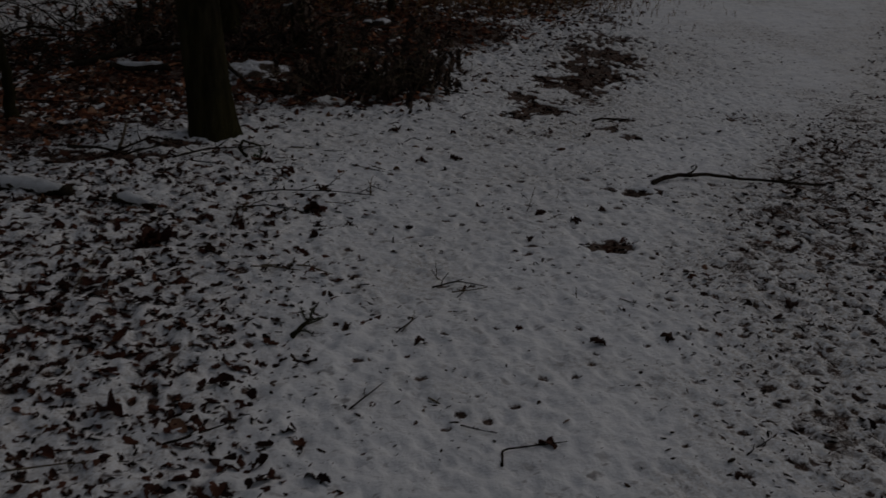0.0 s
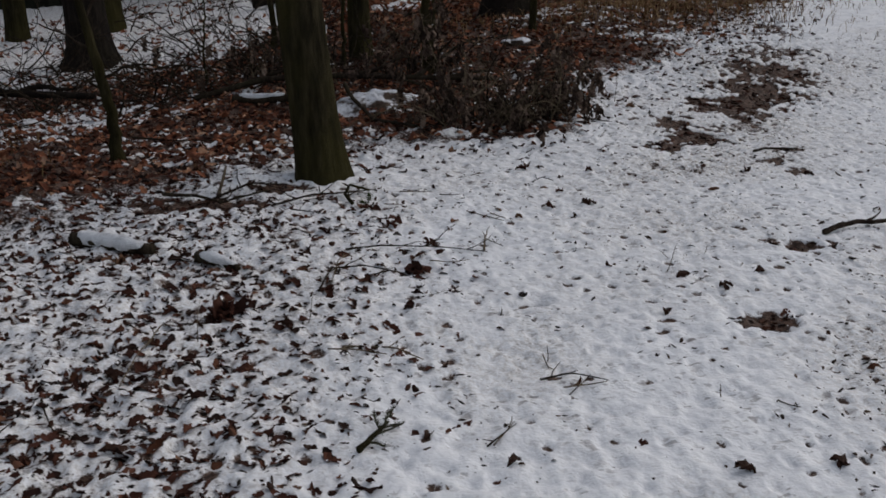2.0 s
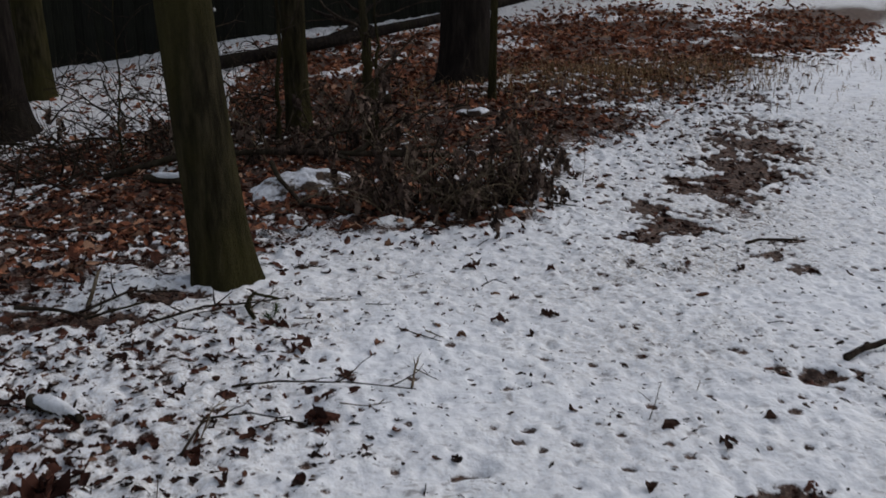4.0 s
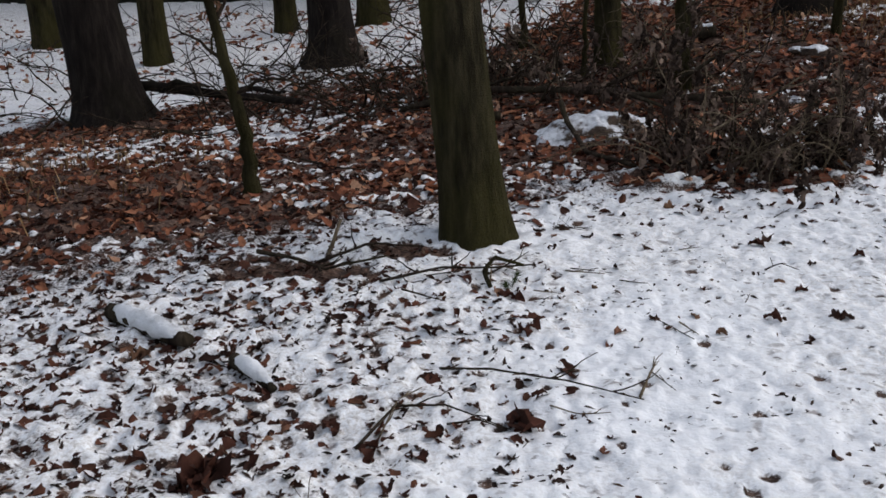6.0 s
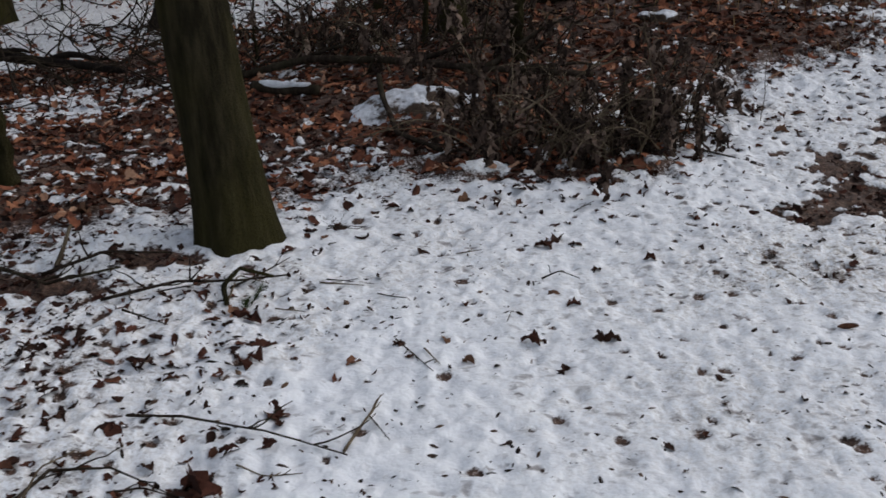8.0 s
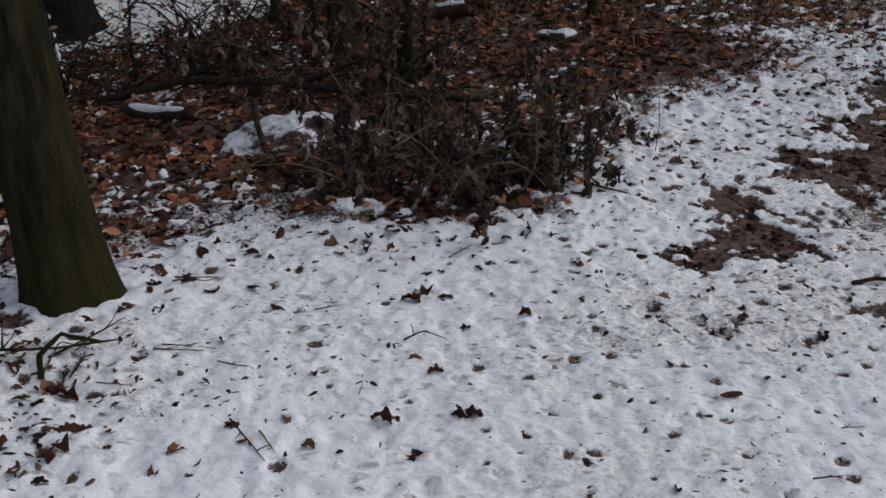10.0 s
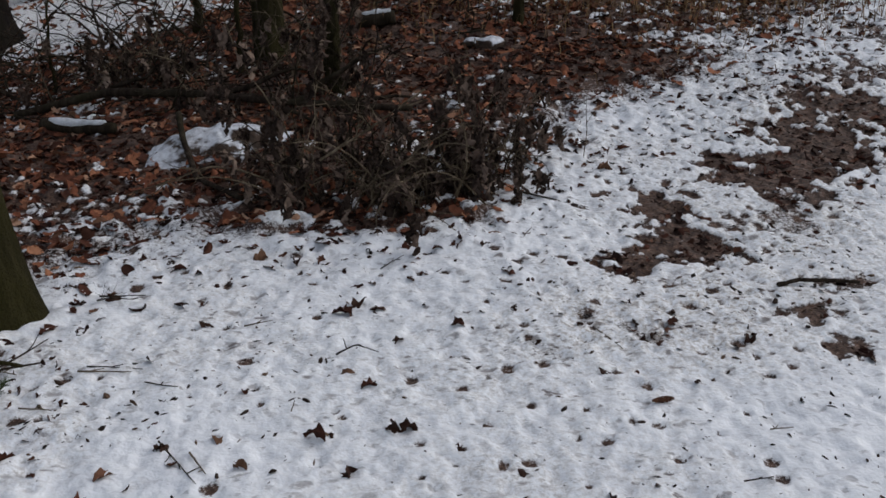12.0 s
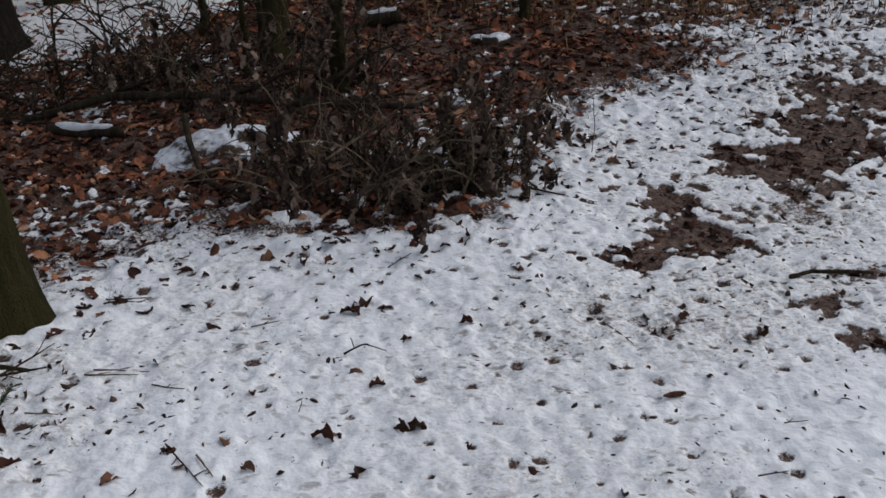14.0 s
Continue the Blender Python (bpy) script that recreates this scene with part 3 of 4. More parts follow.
branch([(-0.2, 10.5, 0.1), (1.0, 10.5, 0.16), (2.76, 11.2, 0.2), (6.6, 13.2, 0.35)], 0.09, 0.05, "long fallen trunk lying before the fence", "fallen_log", M_BARK_DARK, 35, 4)
branch([(-1.54, 1.71, 0.02), (-1.35, 1.58, 0.03), (-1.18, 1.46, 0.022)], 0.034, 0.027, "short thick log under a pad of snow among leaves", "log", seed=36, capped=True, pad=1.0)
branch([(-0.99, 1.34, 0.02), (-0.90, 1.25, 0.03), (-0.82, 1.16, 0.015)], 0.026, 0.014, "small snow-covered stick among leaves", seed=37, capped=True, pad=0.9)
branch([(1.86, 1.0, 0.012), (1.98, 1.04, 0.03), (2.08, 1.08, 0.03), (2.24, 1.06, 0.022), (2.47, 1.0, 0.02), (2.92, 0.84, 0.012), (3.16, 0.9, 0.008)], 0.0145, 0.006, "long thin dark branch lying across the snow", seed=38, side=3)
branch([(-0.34, 1.34, 0.01), (-0.18, 1.31, 0.02), (0.05, 1.24, 0.015), (0.27, 1.15, 0.01)], 0.0045, 0.002, "thin forked twig on the snow", "twig", seed=39, side=4, seg=6)
branch([(2.36, 2.52, 0.006), (2.44, 2.535, 0.016), (2.55, 2.53, 0.014), (2.66, 2.52, 0.012)], 0.009, 0.006, "short dark stick beside bare soil", "twig", seed=41, side=2, seg=7)

# ---- snowy mound ----
mound = Build()
ring, rows = 44, 14
vs = []
for i in range(rows):
    t = i / (rows - 1)
    for j in range(ring):
        a = j * 2 * math.pi / ring
        rr = (1 - t) ** 0.8 * (1 + 0.22 * math.sin(a * 2 + 0.5) + 0.1 * math.sin(a * 5 + t * 3))
        x, y = 0.28 + 0.34 * rr * math.cos(a), 4.26 + 0.25 * rr * math.sin(a)
        h = 0.125 * math.sin(t * math.pi / 2) ** 1.2
        vs.append((x, y, gz(x, y) - 0.02 + h + 0.035 * (float(fbm(np.array(x), np.array(y), 0.12, 51)) - 0.5)))
mound.add(vs, [(i * ring + j, i * ring + (j + 1) % ring, (i + 1) * ring + (j + 1) % ring, (i + 1) * ring + j) for i in range(rows - 1) for j in range(ring)])
M_MOUND, n, l, b = material("snow_on_stone", 0.8, 0.25)
geo = n.new("ShaderNodeNewGeometry")
sep = n.new("ShaderNodeSeparateXYZ")
l.new(geo.outputs["Normal"], sep.inputs[0])
k = arith(n, l, "ADD", sep.outputs["Z"], arith(n, l, "MULTIPLY", arith(n, l, "SUBTRACT", grain(n, l, 7, 7, rough=0.7), 0.5), 2.0))
k = ramp(n, l, k, [(0.58, (0, 0, 0)), (0.76, (1, 1, 1))])
stone = ramp(n, l, grain(n, l, 20, 7), [(0.3, (0.02, 0.014, 0.01)), (0.7, (0.10, 0.065, 0.045))])
l.new(blend(n, l, k, stone, ramp(n, l, grain(n, l, 30, 6), [(0.3, (0.35, 0.35, 0.37)), (0.6, (0.74, 0.755, 0.79))])), b.inputs["Base Color"])
bump(n, l, b, grain(n, l, 40, 6), 0.6, 0.02)
tagged(mound.thing("snowy_mound", M_MOUND), "low stump mound capped with patchy snow and leaves", "mound")


# ---- dry shrub with hanging shrivelled leaves ----
def shrub(cx, cy, rx, ry, height, stems, clumps, seed, label, size=(0.045, 0.085)):
    r = np.random.default_rng(seed)
    ob = empty("dry_shrub", cx, cy)
    o = np.array(ob.location)
    crown = Build()
    for k in range(stems):
        a, q = r.uniform(0, 6.283), math.sqrt(r.random())
        x, y = cx + rx * q * math.cos(a) * 0.75, cy + ry * q * math.sin(a) * 0.75
        start = np.array([x, y, gz(x, y) - 0.01]) - o
        out = np.array([(x - cx) / rx * 0.4 + r.normal(0, 0.26), (y - cy) / ry * 0.3 + r.normal(0, 0.22), 1.0])
        hgt = height * (r.uniform(0.3, 0.95) + (r.random() < 0.22) * r.uniform(0.2, 0.6)) * (1 - 0.3 * q)
        line = wander(start, out, hgt * 1.3, 12, r, 0.26, 0.07)
        c = Build()
        c.tube(line, np.linspace(r.uniform(0.0035, 0.0065), 0.0015, 13), 5, 0, 0, False)
        for i in range(3, 12, 2):
            d = line[i] - line[i - 1]
            d = d / np.linalg.norm(d) + r.normal(0, 0.8, 3)
            sub = wander(line[i], d, r.uniform(0.08, 0.26), 6, r, 0.5, 0.12)
            c.tube(sub, np.linspace(0.0025, 0.0009, 7), 4, 0, 0, False)
            if r.random() > clumps:
                continue
            core = sub[int(r.integers(2, 7))]
            reach = r.uniform(0.05, 0.13)
            for _ in range(int(r.integers(4, 10))):
                ls = r.uniform(*size)
                v, f = leaf_shape(r, ls, r.uniform(0.55, 0.95), r.uniform(0.6, 3.0))
                v = v + r.normal(0, 0.07 * ls, v.shape)
                v = v - np.array([0.5, 0, 0]) * np.abs(v[:, 0]).max()
                hang = np.array(Euler((r.normal(0, 0.5), -1.45 + r.normal(0, 0.25), r.uniform(0, 6.28))).to_matrix())
                crown.add(v @ hang.T + core + r.normal(0, 0.012, 3) - np.array([0, 0, r.uniform(0, reach)]), f)
        c.thing("stem", M_STALK if k % 2 == 0 else M_TWIG, ob)
    tagged(crown.thing("dead_leaves", M_SHRIVEL, ob, "blackish shrivelled hanging leaves"), kind="stuff")
    return tagged(ob, label, "shrub")


shrub(0.84, 3.52, 0.34, 0.28, 0.66, 38, 0.29, 61, "dead shrub with dark shrivelled leaves at the path's edge", (0.045, 0.085))
shrub(1.24, 3.47, 0.25, 0.20, 0.40, 24, 0.5, 62, "low dead shrub with dark shrivelled leaves overhanging snow", (0.04, 0.08))
shrub(1.49, 3.64, 0.12, 0.10, 0.44, 9, 0.85, 64, "small outlying dead shrub drooping over the snow", (0.04, 0.08))
shrub(0.55, 5.0, 0.6, 0.4, 0.75, 26, 0.36, 63, "sparse twiggy dead undergrowth behind the snowy mound")
shrub(-0.5, 5.6, 0.5, 0.35, 0.6, 24, 0.25, 65, "bare twiggy undergrowth over brown leaves")

r = np.random.default_rng(66)
for k in range(9):
    x, y = 0.65 + 0.1 * k + r.normal(0, 0.05), 3.48 + r.normal(0, 0.12)
    ob = empty("bare_stalk", x, y)
    line = wander((0, 0, -0.01), (r.uniform(-0.9, 0.9), r.uniform(-0.5, 0.1), 1), r.uniform(0.5, 0.8), 12, r, 0.16, 0.13)
    b_ = Build()
    b_.tube(line, np.linspace(0.0042, 0.0014, 13), 6)
    b_.thing("stalk", M_STALK, ob)
    for q in (5, 8, 10):
        c = Build()
        c.tube(wander(line[q], line[q] - line[q - 1] + r.normal(0, 0.04, 3), 0.16, 5, r, 0.3, 0.1), np.linspace(0.002, 0.0008, 6), 4)
        c.thing("side_shoot", M_STALK, ob)
    tagged(ob, "long bare tan stalk arching out of the dead shrub", "stalk", "bare stalks in the shrub")

# ---- fence and wall at the far side ----
fence = new("board_fence")
fa, fb = np.array([-16.0, 16.4]), np.array([4.7, 13.9])
length = float(np.linalg.norm(fb - fa))
ang = math.atan2(fb[1] - fa[1], fb[0] - fa[0])
fence.location = (fa[0], fa[1], -0.45)
fence.rotation_euler = (0, 0, ang)


def box(x0, x1, y0, y1, z0, z1, bev=0.008):
    bm = bmesh.new()
    bmesh.ops.create_cube(bm, size=1)
    bmesh.ops.transform(bm, matrix=Matrix.Translation(((x0 + x1) / 2, (y0 + y1) / 2, (z0 + z1) / 2)) @ Matrix.Diagonal((x1 - x0, y1 - y0, z1 - z0, 1)), verts=bm.verts)
    bmesh.ops.bevel(bm, geom=bm.edges[:], offset=bev, segments=1, affect="EDGES")
    return bm


def part(name, bm, mat, parent, label=""):
    me = bpy.data.meshes.new(name)
    bm.to_mesh(me)
    bm.free()
    me.materials.append(mat)
    ob = new(name, me)
    ob.parent = parent
    if label:
        ob["label"] = label
    return ob


# boards rise unseen to 4.6 m, to hold sky light off the far snow
board = part("board", box(0, 0.165, -0.012, 0.012, 0, 4.6), M_BOARD, fence)
for k in range(1, int(length / 0.15)):
    c = board.copy()
    scene.collection.objects.link(c)
    c.location = (k * 0.15, 0.03 * (k % 2), 0.02 * ((k * 5) % 4) - 0.03)
for k in range(int(length / 2.4) + 1):
    part("post", box(k * 2.4, k * 2.4 + 0.1, 0.05, 0.15, 0, 4.55), M_BOARD, fence)
for z in (0.7, 2.4, 4.1):
    part("rail", box(0, length, 0.052, 0.09, z, z + 0.09), M_BOARD, fence)
tagged(fence, "dark board fence beyond the snow, made taller to shade it", "fence")

wall = part("wall_far", box(0, 14, -0.15, 0.15, -0.6, 3.0, 0.02), M_PALE, None)
wall.location = (4.75, 14.0, 0.4)
wall.rotation_euler = (0, 0, radians(12))
tagged(wall, "pale greenish rendered boundary wall", "wall", kind="structure")


# ---- leaf litter, crumbs and grass ----
def scatter(name, mat, label, category, density, area, cap, size, tilt, sink, seed, wide=1.0, crumb=False):
    """Fallen matter strewn over an area by a density map (pieces per square metre)."""
    r = np.random.default_rng(seed)
    x0, x1, y0, y1 = area
    bins = int((x1 - x0) * (y1 - y0) * cap)
    px, py = r.uniform(x0, x1, bins), r.uniform(y0, y1, bins)
    keep = (r.random(bins) * cap < density(px, py)) & (np.hypot(px + 0.285, py - 2.58) > 0.23)
    px, py = px[keep], py[keep]
    pz = ground_z(px, py)
    b_ = Build()
    flat = np.array([1.25, 0.85, 0.55]) if crumb else np.ones(3)
    forms = [leaf_shape(r, 1.0, wide) for _ in range(24)]
    if crumb:
        forms = []
        for _ in range(16):
            long = r.uniform(0.25, 0.9)
            q = [(0.5 * math.cos(a) * r.uniform(0.6, 1.2), 0.5 * long * math.sin(a) * r.uniform(0.6, 1.2), r.uniform(-0.12, 0.02)) for a in np.arange(6) * 1.047]
            q += [(r.uniform(-0.2, 0.1), r.uniform(-0.1, 0.1), 0.3 * long + 0.08), (r.uniform(0.1, 0.25), r.uniform(-0.1, 0.1), 0.25 * long + 0.05)]
            forms.append((np.array(q), [(0, 1, 7), (1, 2, 6, 7), (2, 3, 6), (3, 4, 6), (4, 5, 7, 6), (5, 0, 7)]))
    for k in range(len(px)):
        v, f = forms[k % len(forms)]
        s = r.uniform(*size) if r.random() < 0.8 else size[1] * r.uniform(1.0, 1.35)
        if crumb:
            s = size[0] + (size[1] - size[0]) * r.random() ** 2.5
        b_.add((v * s * flat) @ turn(r, tilt).T + np.array([px[k], py[k], pz[k] + s * sink]), f)
    return tagged(b_.thing(name, mat, None, "", not crumb), label, category, kind="stuff")


def litter_density(x, y):
    w = step(-0.55, 1.0, wood_side(x, y)) * (1 - 0.88 * far_snow(x, y))
    clump = fbm(x, y, 0.6, 71)
    snowy = snow_cover(x, y)
    d = w * (260 + 380 * step(0.35, 0.65, clump)) * (1 - 0.35 * snowy)
    left = step(0.3, -0.6, x + 0.2 - 0.38 * np.minimum(y, 1.0) + (clump - 0.5) * 0.5) * step(2.8, 1.8, y)
    d = np.maximum(d, left * (160 + 280 * step(-0.3, -1.3, x)) * step(0.08, 0.55, clump))
    verge = step(-0.05, 0.4, verge_side(x, y))
    d = np.maximum(d, verge * 150 * step(0.3, 0.65, clump))
    return d * (1 - 0.4 * bare(x, y)) + 240 * bare(x, y)


def crumb_density(x, y):
    clump = step(0.40, 0.72, fbm(x, y, 0.3, 72))
    verge = step(-0.45, 0.4, verge_side(x, y))
    left = step(0.4, -0.6, x + 0.2 - 0.38 * np.minimum(y, 1.0))
    return 45 + 220 * clump + 520 * clump * grime_shade_map(x, y) + verge * (380 + 520 * clump) + left * (260 + 300 * clump) + 1300 * bare(x, y)


def far_density(x, y):
    w = step(-0.3, 0.8, wood_side(x, y)) * (1 - 0.93 * far_snow(x, y))
    return 200 * w * step(7.0, 8.4, y) + 22 * step(0.35, 0.65, fbm(x, y, 0.9, 75))


def straw_density(x, y):
    d = np.exp(-(((x - 3.5) / 1.4) ** 2 + ((y - 6.6) / 0.9) ** 2)) * 420
    return d + 150 * np.exp(-(((x + 3.0) / 0.7) ** 2 + ((y - 3.6) / 0.9) ** 2))


scatter("leaf_litter", M_LEAF, "brown and rust-red fallen oak leaves, partly snowed over", "fallen leaves", litter_density, (-4.5, 8.0, -2.4, 8.4), 640, (0.03, 0.062), 0.26, -0.01, 81)
scatter("woodland_leaf_litter", M_LEAF_PALE, "thick rust-brown oak leaf litter dusted with snow", "fallen leaves", lambda x, y: 270 * step(0.0, 1.1, wood_side(x, y)) * (1 - 0.9 * far_snow(x, y)) * (0.35 + step(0.3, 0.6, fbm(x, y, 0.4, 77))) * (1 - 0.4 * snow_cover(x, y)), (-4.5, 5.5, 1.6, 8.0), 580, (0.038, 0.07), 0.36, 0.12, 87)
scatter("dark_leaf_litter", M_LEAF_DARK, "wet dark fallen leaves sunk in the snow", "fallen leaves", lambda x, y: 0.5 * litter_density(x, y) + 75 * step(0.1, -0.8, x + 0.2 - 0.38 * np.minimum(y, 1.0)) * step(2.6, 1.8, y) + 60 * step(-0.2, 0.4, verge_side(x, y)) + 10 * step(0.3, 0.6, fbm(x, y, 0.5, 74)), (-3.0, 4.6, -2.4, 6.6), 310, (0.02, 0.045), 0.4, 0.02, 82)
scatter("far_leaf_litter", M_LEAF_PALE, "brown fallen leaves under the far trees", "fallen leaves", far_density, (-8.0, 9.0, 6.8, 13.5), 210, (0.05, 0.09), 0.5, 0.1, 86)
scatter("forest_crumbs", M_CRUMB, "small dark twig bits and leaf crumbs on snow", "debris", crumb_density, (-2.4, 5.4, -2.4, 5.0), 2000, (0.006, 0.036), 0.28, 0.0, 83, 1, True)

# dry grass
r = np.random.default_rng(84)
gxs, gys = r.uniform(-5, 6, 48000), r.uniform(2.5, 9, 48000)
keep = r.random(48000) * 420 < straw_density(gxs, gys)
grass = Build()
for x, y, z in zip(gxs[keep], gys[keep], ground_z(gxs[keep], gys[keep])):
    h, a = r.uniform(0.05, 0.16), r.uniform(0, 6.283)
    d = np.array([math.cos(a), math.sin(a), 0])
    side = np.array([-d[1], d[0], 0]) * 0.0026
    p = np.array([x, y, z - 0.01])
    q1, q2 = p + d * h * 0.25 + np.array([0, 0, h * 0.7]), p + d * h * r.uniform(0.6, 1.3) + np.array([0, 0, h * r.uniform(0.2, 0.9)])
    grass.add([p - side, p + side, q1 + side, q1 - side, q2], [(0, 1, 2, 3), (3, 2, 4)])
tagged(grass.thing("dry_grass", M_STRAW), "tawny dry grass along the wood's edge", "grass", kind="stuff")

# brushwood on the far snow
brush = Build()
for k in range(520):
    x, y = (r.uniform(-7.0, 2.2), r.uniform(5.2, 12.8)) if k < 330 else (r.uniform(-2.6, 0.8), r.uniform(4.9, 8.2))
    a = r.uniform(0, 6.283)
    line = wander((x, y, gz(x, y)), (math.cos(a), math.sin(a), r.uniform(-0.05, 0.9)), r.uniform(0.3, 1.0), 8, r, 0.35, 0.05)
    brush.tube(line, np.linspace(r.uniform(0.005, 0.012), 0.002, 9), 5, 0, 0, False)
    for q in (3, 5, 6):
        brush.tube(wander(line[q], line[q] - line[q - 1] + r.normal(0, 0.06, 3), 0.22, 4, r, 0.4), np.linspace(0.004, 0.0015, 5), 4, 0, 0, False)
tagged(brush.thing("brushwood", M_TWIG), "thin bare brushwood and brambles on snow", "brushwood", kind="stuff")

# ---- single leaves and twigs on the snow ----
LEAVES_DARK = [(0.97, 2.47, 0.06), (1.01, 2.27, 0.04), (0.96, 2.69, 0.04), (1.1, 2.7, 0.045), (0.85, 2.77, 0.04), (0.95, 1.76, 0.06), (0.86, 1.59, 0.05), (0.38, 1.75, 0.055), (2.11, 2.14, 0.065), (1.27, 1.53, 0.045), (1.13, 1.65, 0.05), (1.4, 2.43, 0.05), (1.82, 2.22, 0.03), (0.69, 2.89, 0.05), (0.36, 1.74, 0.04), (-0.52, 1.34, 0.045), (-0.22, 1.12, 0.05), (-1.17, 0.09, 0.07), (-1.28, 0.25, 0.07), (-0.94, 0.07, 0.06), (-0.78, 0.09, 0.05), (-1.32, 0.02, 0.07), (-1.25, -0.26, 0.08), (-0.68, 0.52, 0.05), (0.89, 2.52, 0.07), (1.0, 1.77, 0.06), (0.8, 1.76, 0.05), (0.74, 0.31, 0.05), (0.76, -0.79, 0.06), (0.48, -0.76, 0.07), (-0.14, -0.57, 0.05), (0.98, 0.63, 0.08), (1.1, 0.53, 0.06), (1.32, 0.65, 0.06), (1.46, -0.63, 0.09), (1.14, -1.35, 0.07), (0.43, -1.63, 0.05), (0.76, -0.8, 0.04), (0.49, -0.77, 0.05), (-0.13, -0.57, 0.035), (2.27, 0.45, 0.07), (2.26, -0.13, 0.06), (-1.29, 0.23, 0.06)]
LEAVES_RED = [(0.83, 2.46, 0.075), (0.91, 2.0, 0.05), (0.77, 1.75, 0.065), (0.07, 1.65, 0.035), (-0.06, 1.66, 0.07), (-0.11, 1.9, 0.07), (0.42, 2.44, 0.03), (0.56, 1.99, 0.03), (2.2, 3.06, 0.09), (1.7, 1.99, 0.03), (1.21, 2.34, 0.05), (-0.07, 1.61, 0.065), (0.06, 1.34, 0.07), (-0.08, 1.03, 0.1), (-0.14, 1.9, 0.065), (-0.84, 1.17, 0.07), (-0.48, 0.83, 0.07), (-0.34, 0.84, 0.06), (-0.67, 0.98, 0.06), (-0.61, 0.96, 0.06), (-1.26, 0.97, 0.07), (-0.89, 0.91, 0.06), (-1.1, 0.76, 0.06), (-1.52, 1.24, 0.06), (-1.0, 1.52, 0.06), (-0.9, 0.72, 0.12), (-0.47, 0.88, 0.08), (0.26, -0.56, 0.04), (-1.21, -0.8, 0.085), (-0.03, -1.31, 0.085), (1.87, 0.25, 0.06), (-0.89, 0.69, 0.12)]
LEAVES_TAN = [(0.56, 2.95, 0.075), (0.85, 2.09, 0.04), (0.57, 1.64, 0.04), (0.51, 1.76, 0.05), (2.03, 3.68, 0.07), (-0.39, 1.16, 0.05), (-0.89, 0.85, 0.05), (-1.32, 1.4, 0.1), (-0.98, 2.83, 0.08), (-1.74, 1.97, 0.09)]
TWIGS_A = [[(0.09, 2.17), (0.16, 2.18), (0.25, 2.17)], [(0.53, 2.41), (0.62, 2.44)], [(0.82, 2.18), (0.88, 2.2), (0.95, 2.19)], [(0.27, 2.08), (0.37, 2.03)], [(-0.05, 1.96), (0.04, 1.95)], [(-0.02, 1.85), (0.02, 1.91)], [(-0.22, 2.09), (-0.13, 2.25), (-0.07, 2.38)], [(0.44, 1.7), (0.49, 1.6)], [(0.99, 2.82), (1.08, 2.9)], [(0.03, 2.67), (0.18, 2.68)], [(1.96, 1.64), (2.03, 1.65)], [(1.8, 1.42), (1.88, 1.43)], [(1.58, 3.47), (1.71, 3.39), (1.88, 3.31)], [(1.65, 2.26), (1.7, 2.14)], [(-0.52, 0.85), (-0.44, 1.07), (-0.3, 1.09), (-0.11, 1.0)], [(-0.12, 0.81), (-0.06, 0.94)], [(0.07, 2.14), (0.22, 2.15)], [(-0.53, 1.92), (-0.36, 1.83)], [(-0.45, 2.06), (-0.31, 2.16)], [(-0.21, 1.98), (-0.21, 2.17), (-0.1, 2.14)], [(0.35, 1.78), (0.47, 1.56)], [(-1.14, 2.23), (-1.01, 2.18)]]
TWIGS_B = [[(0.26, 1.17), (0.31, 1.33), (0.33, 1.44)], [(0.31, 1.33), (0.37, 1.23)], [(-0.29, 1.02), (-0.2, 1.01), (-0.12, 1.02)], [(0.0, 1.12), (0.08, 1.07), (0.17, 1.08)], [(-1.11, 1.38), (-0.97, 1.31)], [(-1.39, 4.07), (-1.1, 3.71), (-0.71, 3.54)], [(-0.17, -0.47), (-0.07, -0.35)], [(0.1, -0.09), (0.19, -0.13), (0.31, -0.17)], [(0.16, -0.21), (0.27, -0.11)], [(0.17, 0.09), (0.15, -0.03)], [(0.77, -0.44), (0.82, -0.48)], [(-1.48, 0.09), (-1.43, -0.1), (-1.33, -0.15)], [(-0.5, 0.32), (-0.33, 0.25), (-0.24, 0.16)], [(-1.58, -0.1), (-1.48, 0.09)], [(-0.51, -0.94), (-0.36, -0.82)], [(-0.25, -0.94), (-0.19, -1.08)], [(-0.23, -1.15), (-0.14, -1.22)], [(-1.08, -1.0), (-0.96, -0.95), (-0.84, -0.92)], [(-1.5, -1.04), (-1.34, -1.05), (-1.19, -1.04)], [(0.52, -1.55), (0.67, -1.48)], [(-0.2, -1.38), (-0.16, -1.3), (0.03, -1.34)], [(0.15, -0.18), (0.3, -0.18)], [(-0.19, -0.47), (-0.07, -0.37)]]

STALKS = [[(-1.25, 0.15, 0.01), (-1.2, 0.3, 0.06), (-1.14, 0.45, 0.05)], [(-1.18, 0.42, 0.01), (-1.12, 0.5, 0.07), (-1.05, 0.56, 0.02)], [(-0.56, 0.26, 0.01), (-0.47, 0.25, 0.03), (-0.36, 0.21, 0.01)], [(-0.47, 0.9, 0.01), (-0.42, 0.98, 0.08), (-0.36, 1.05, 0.1)]]

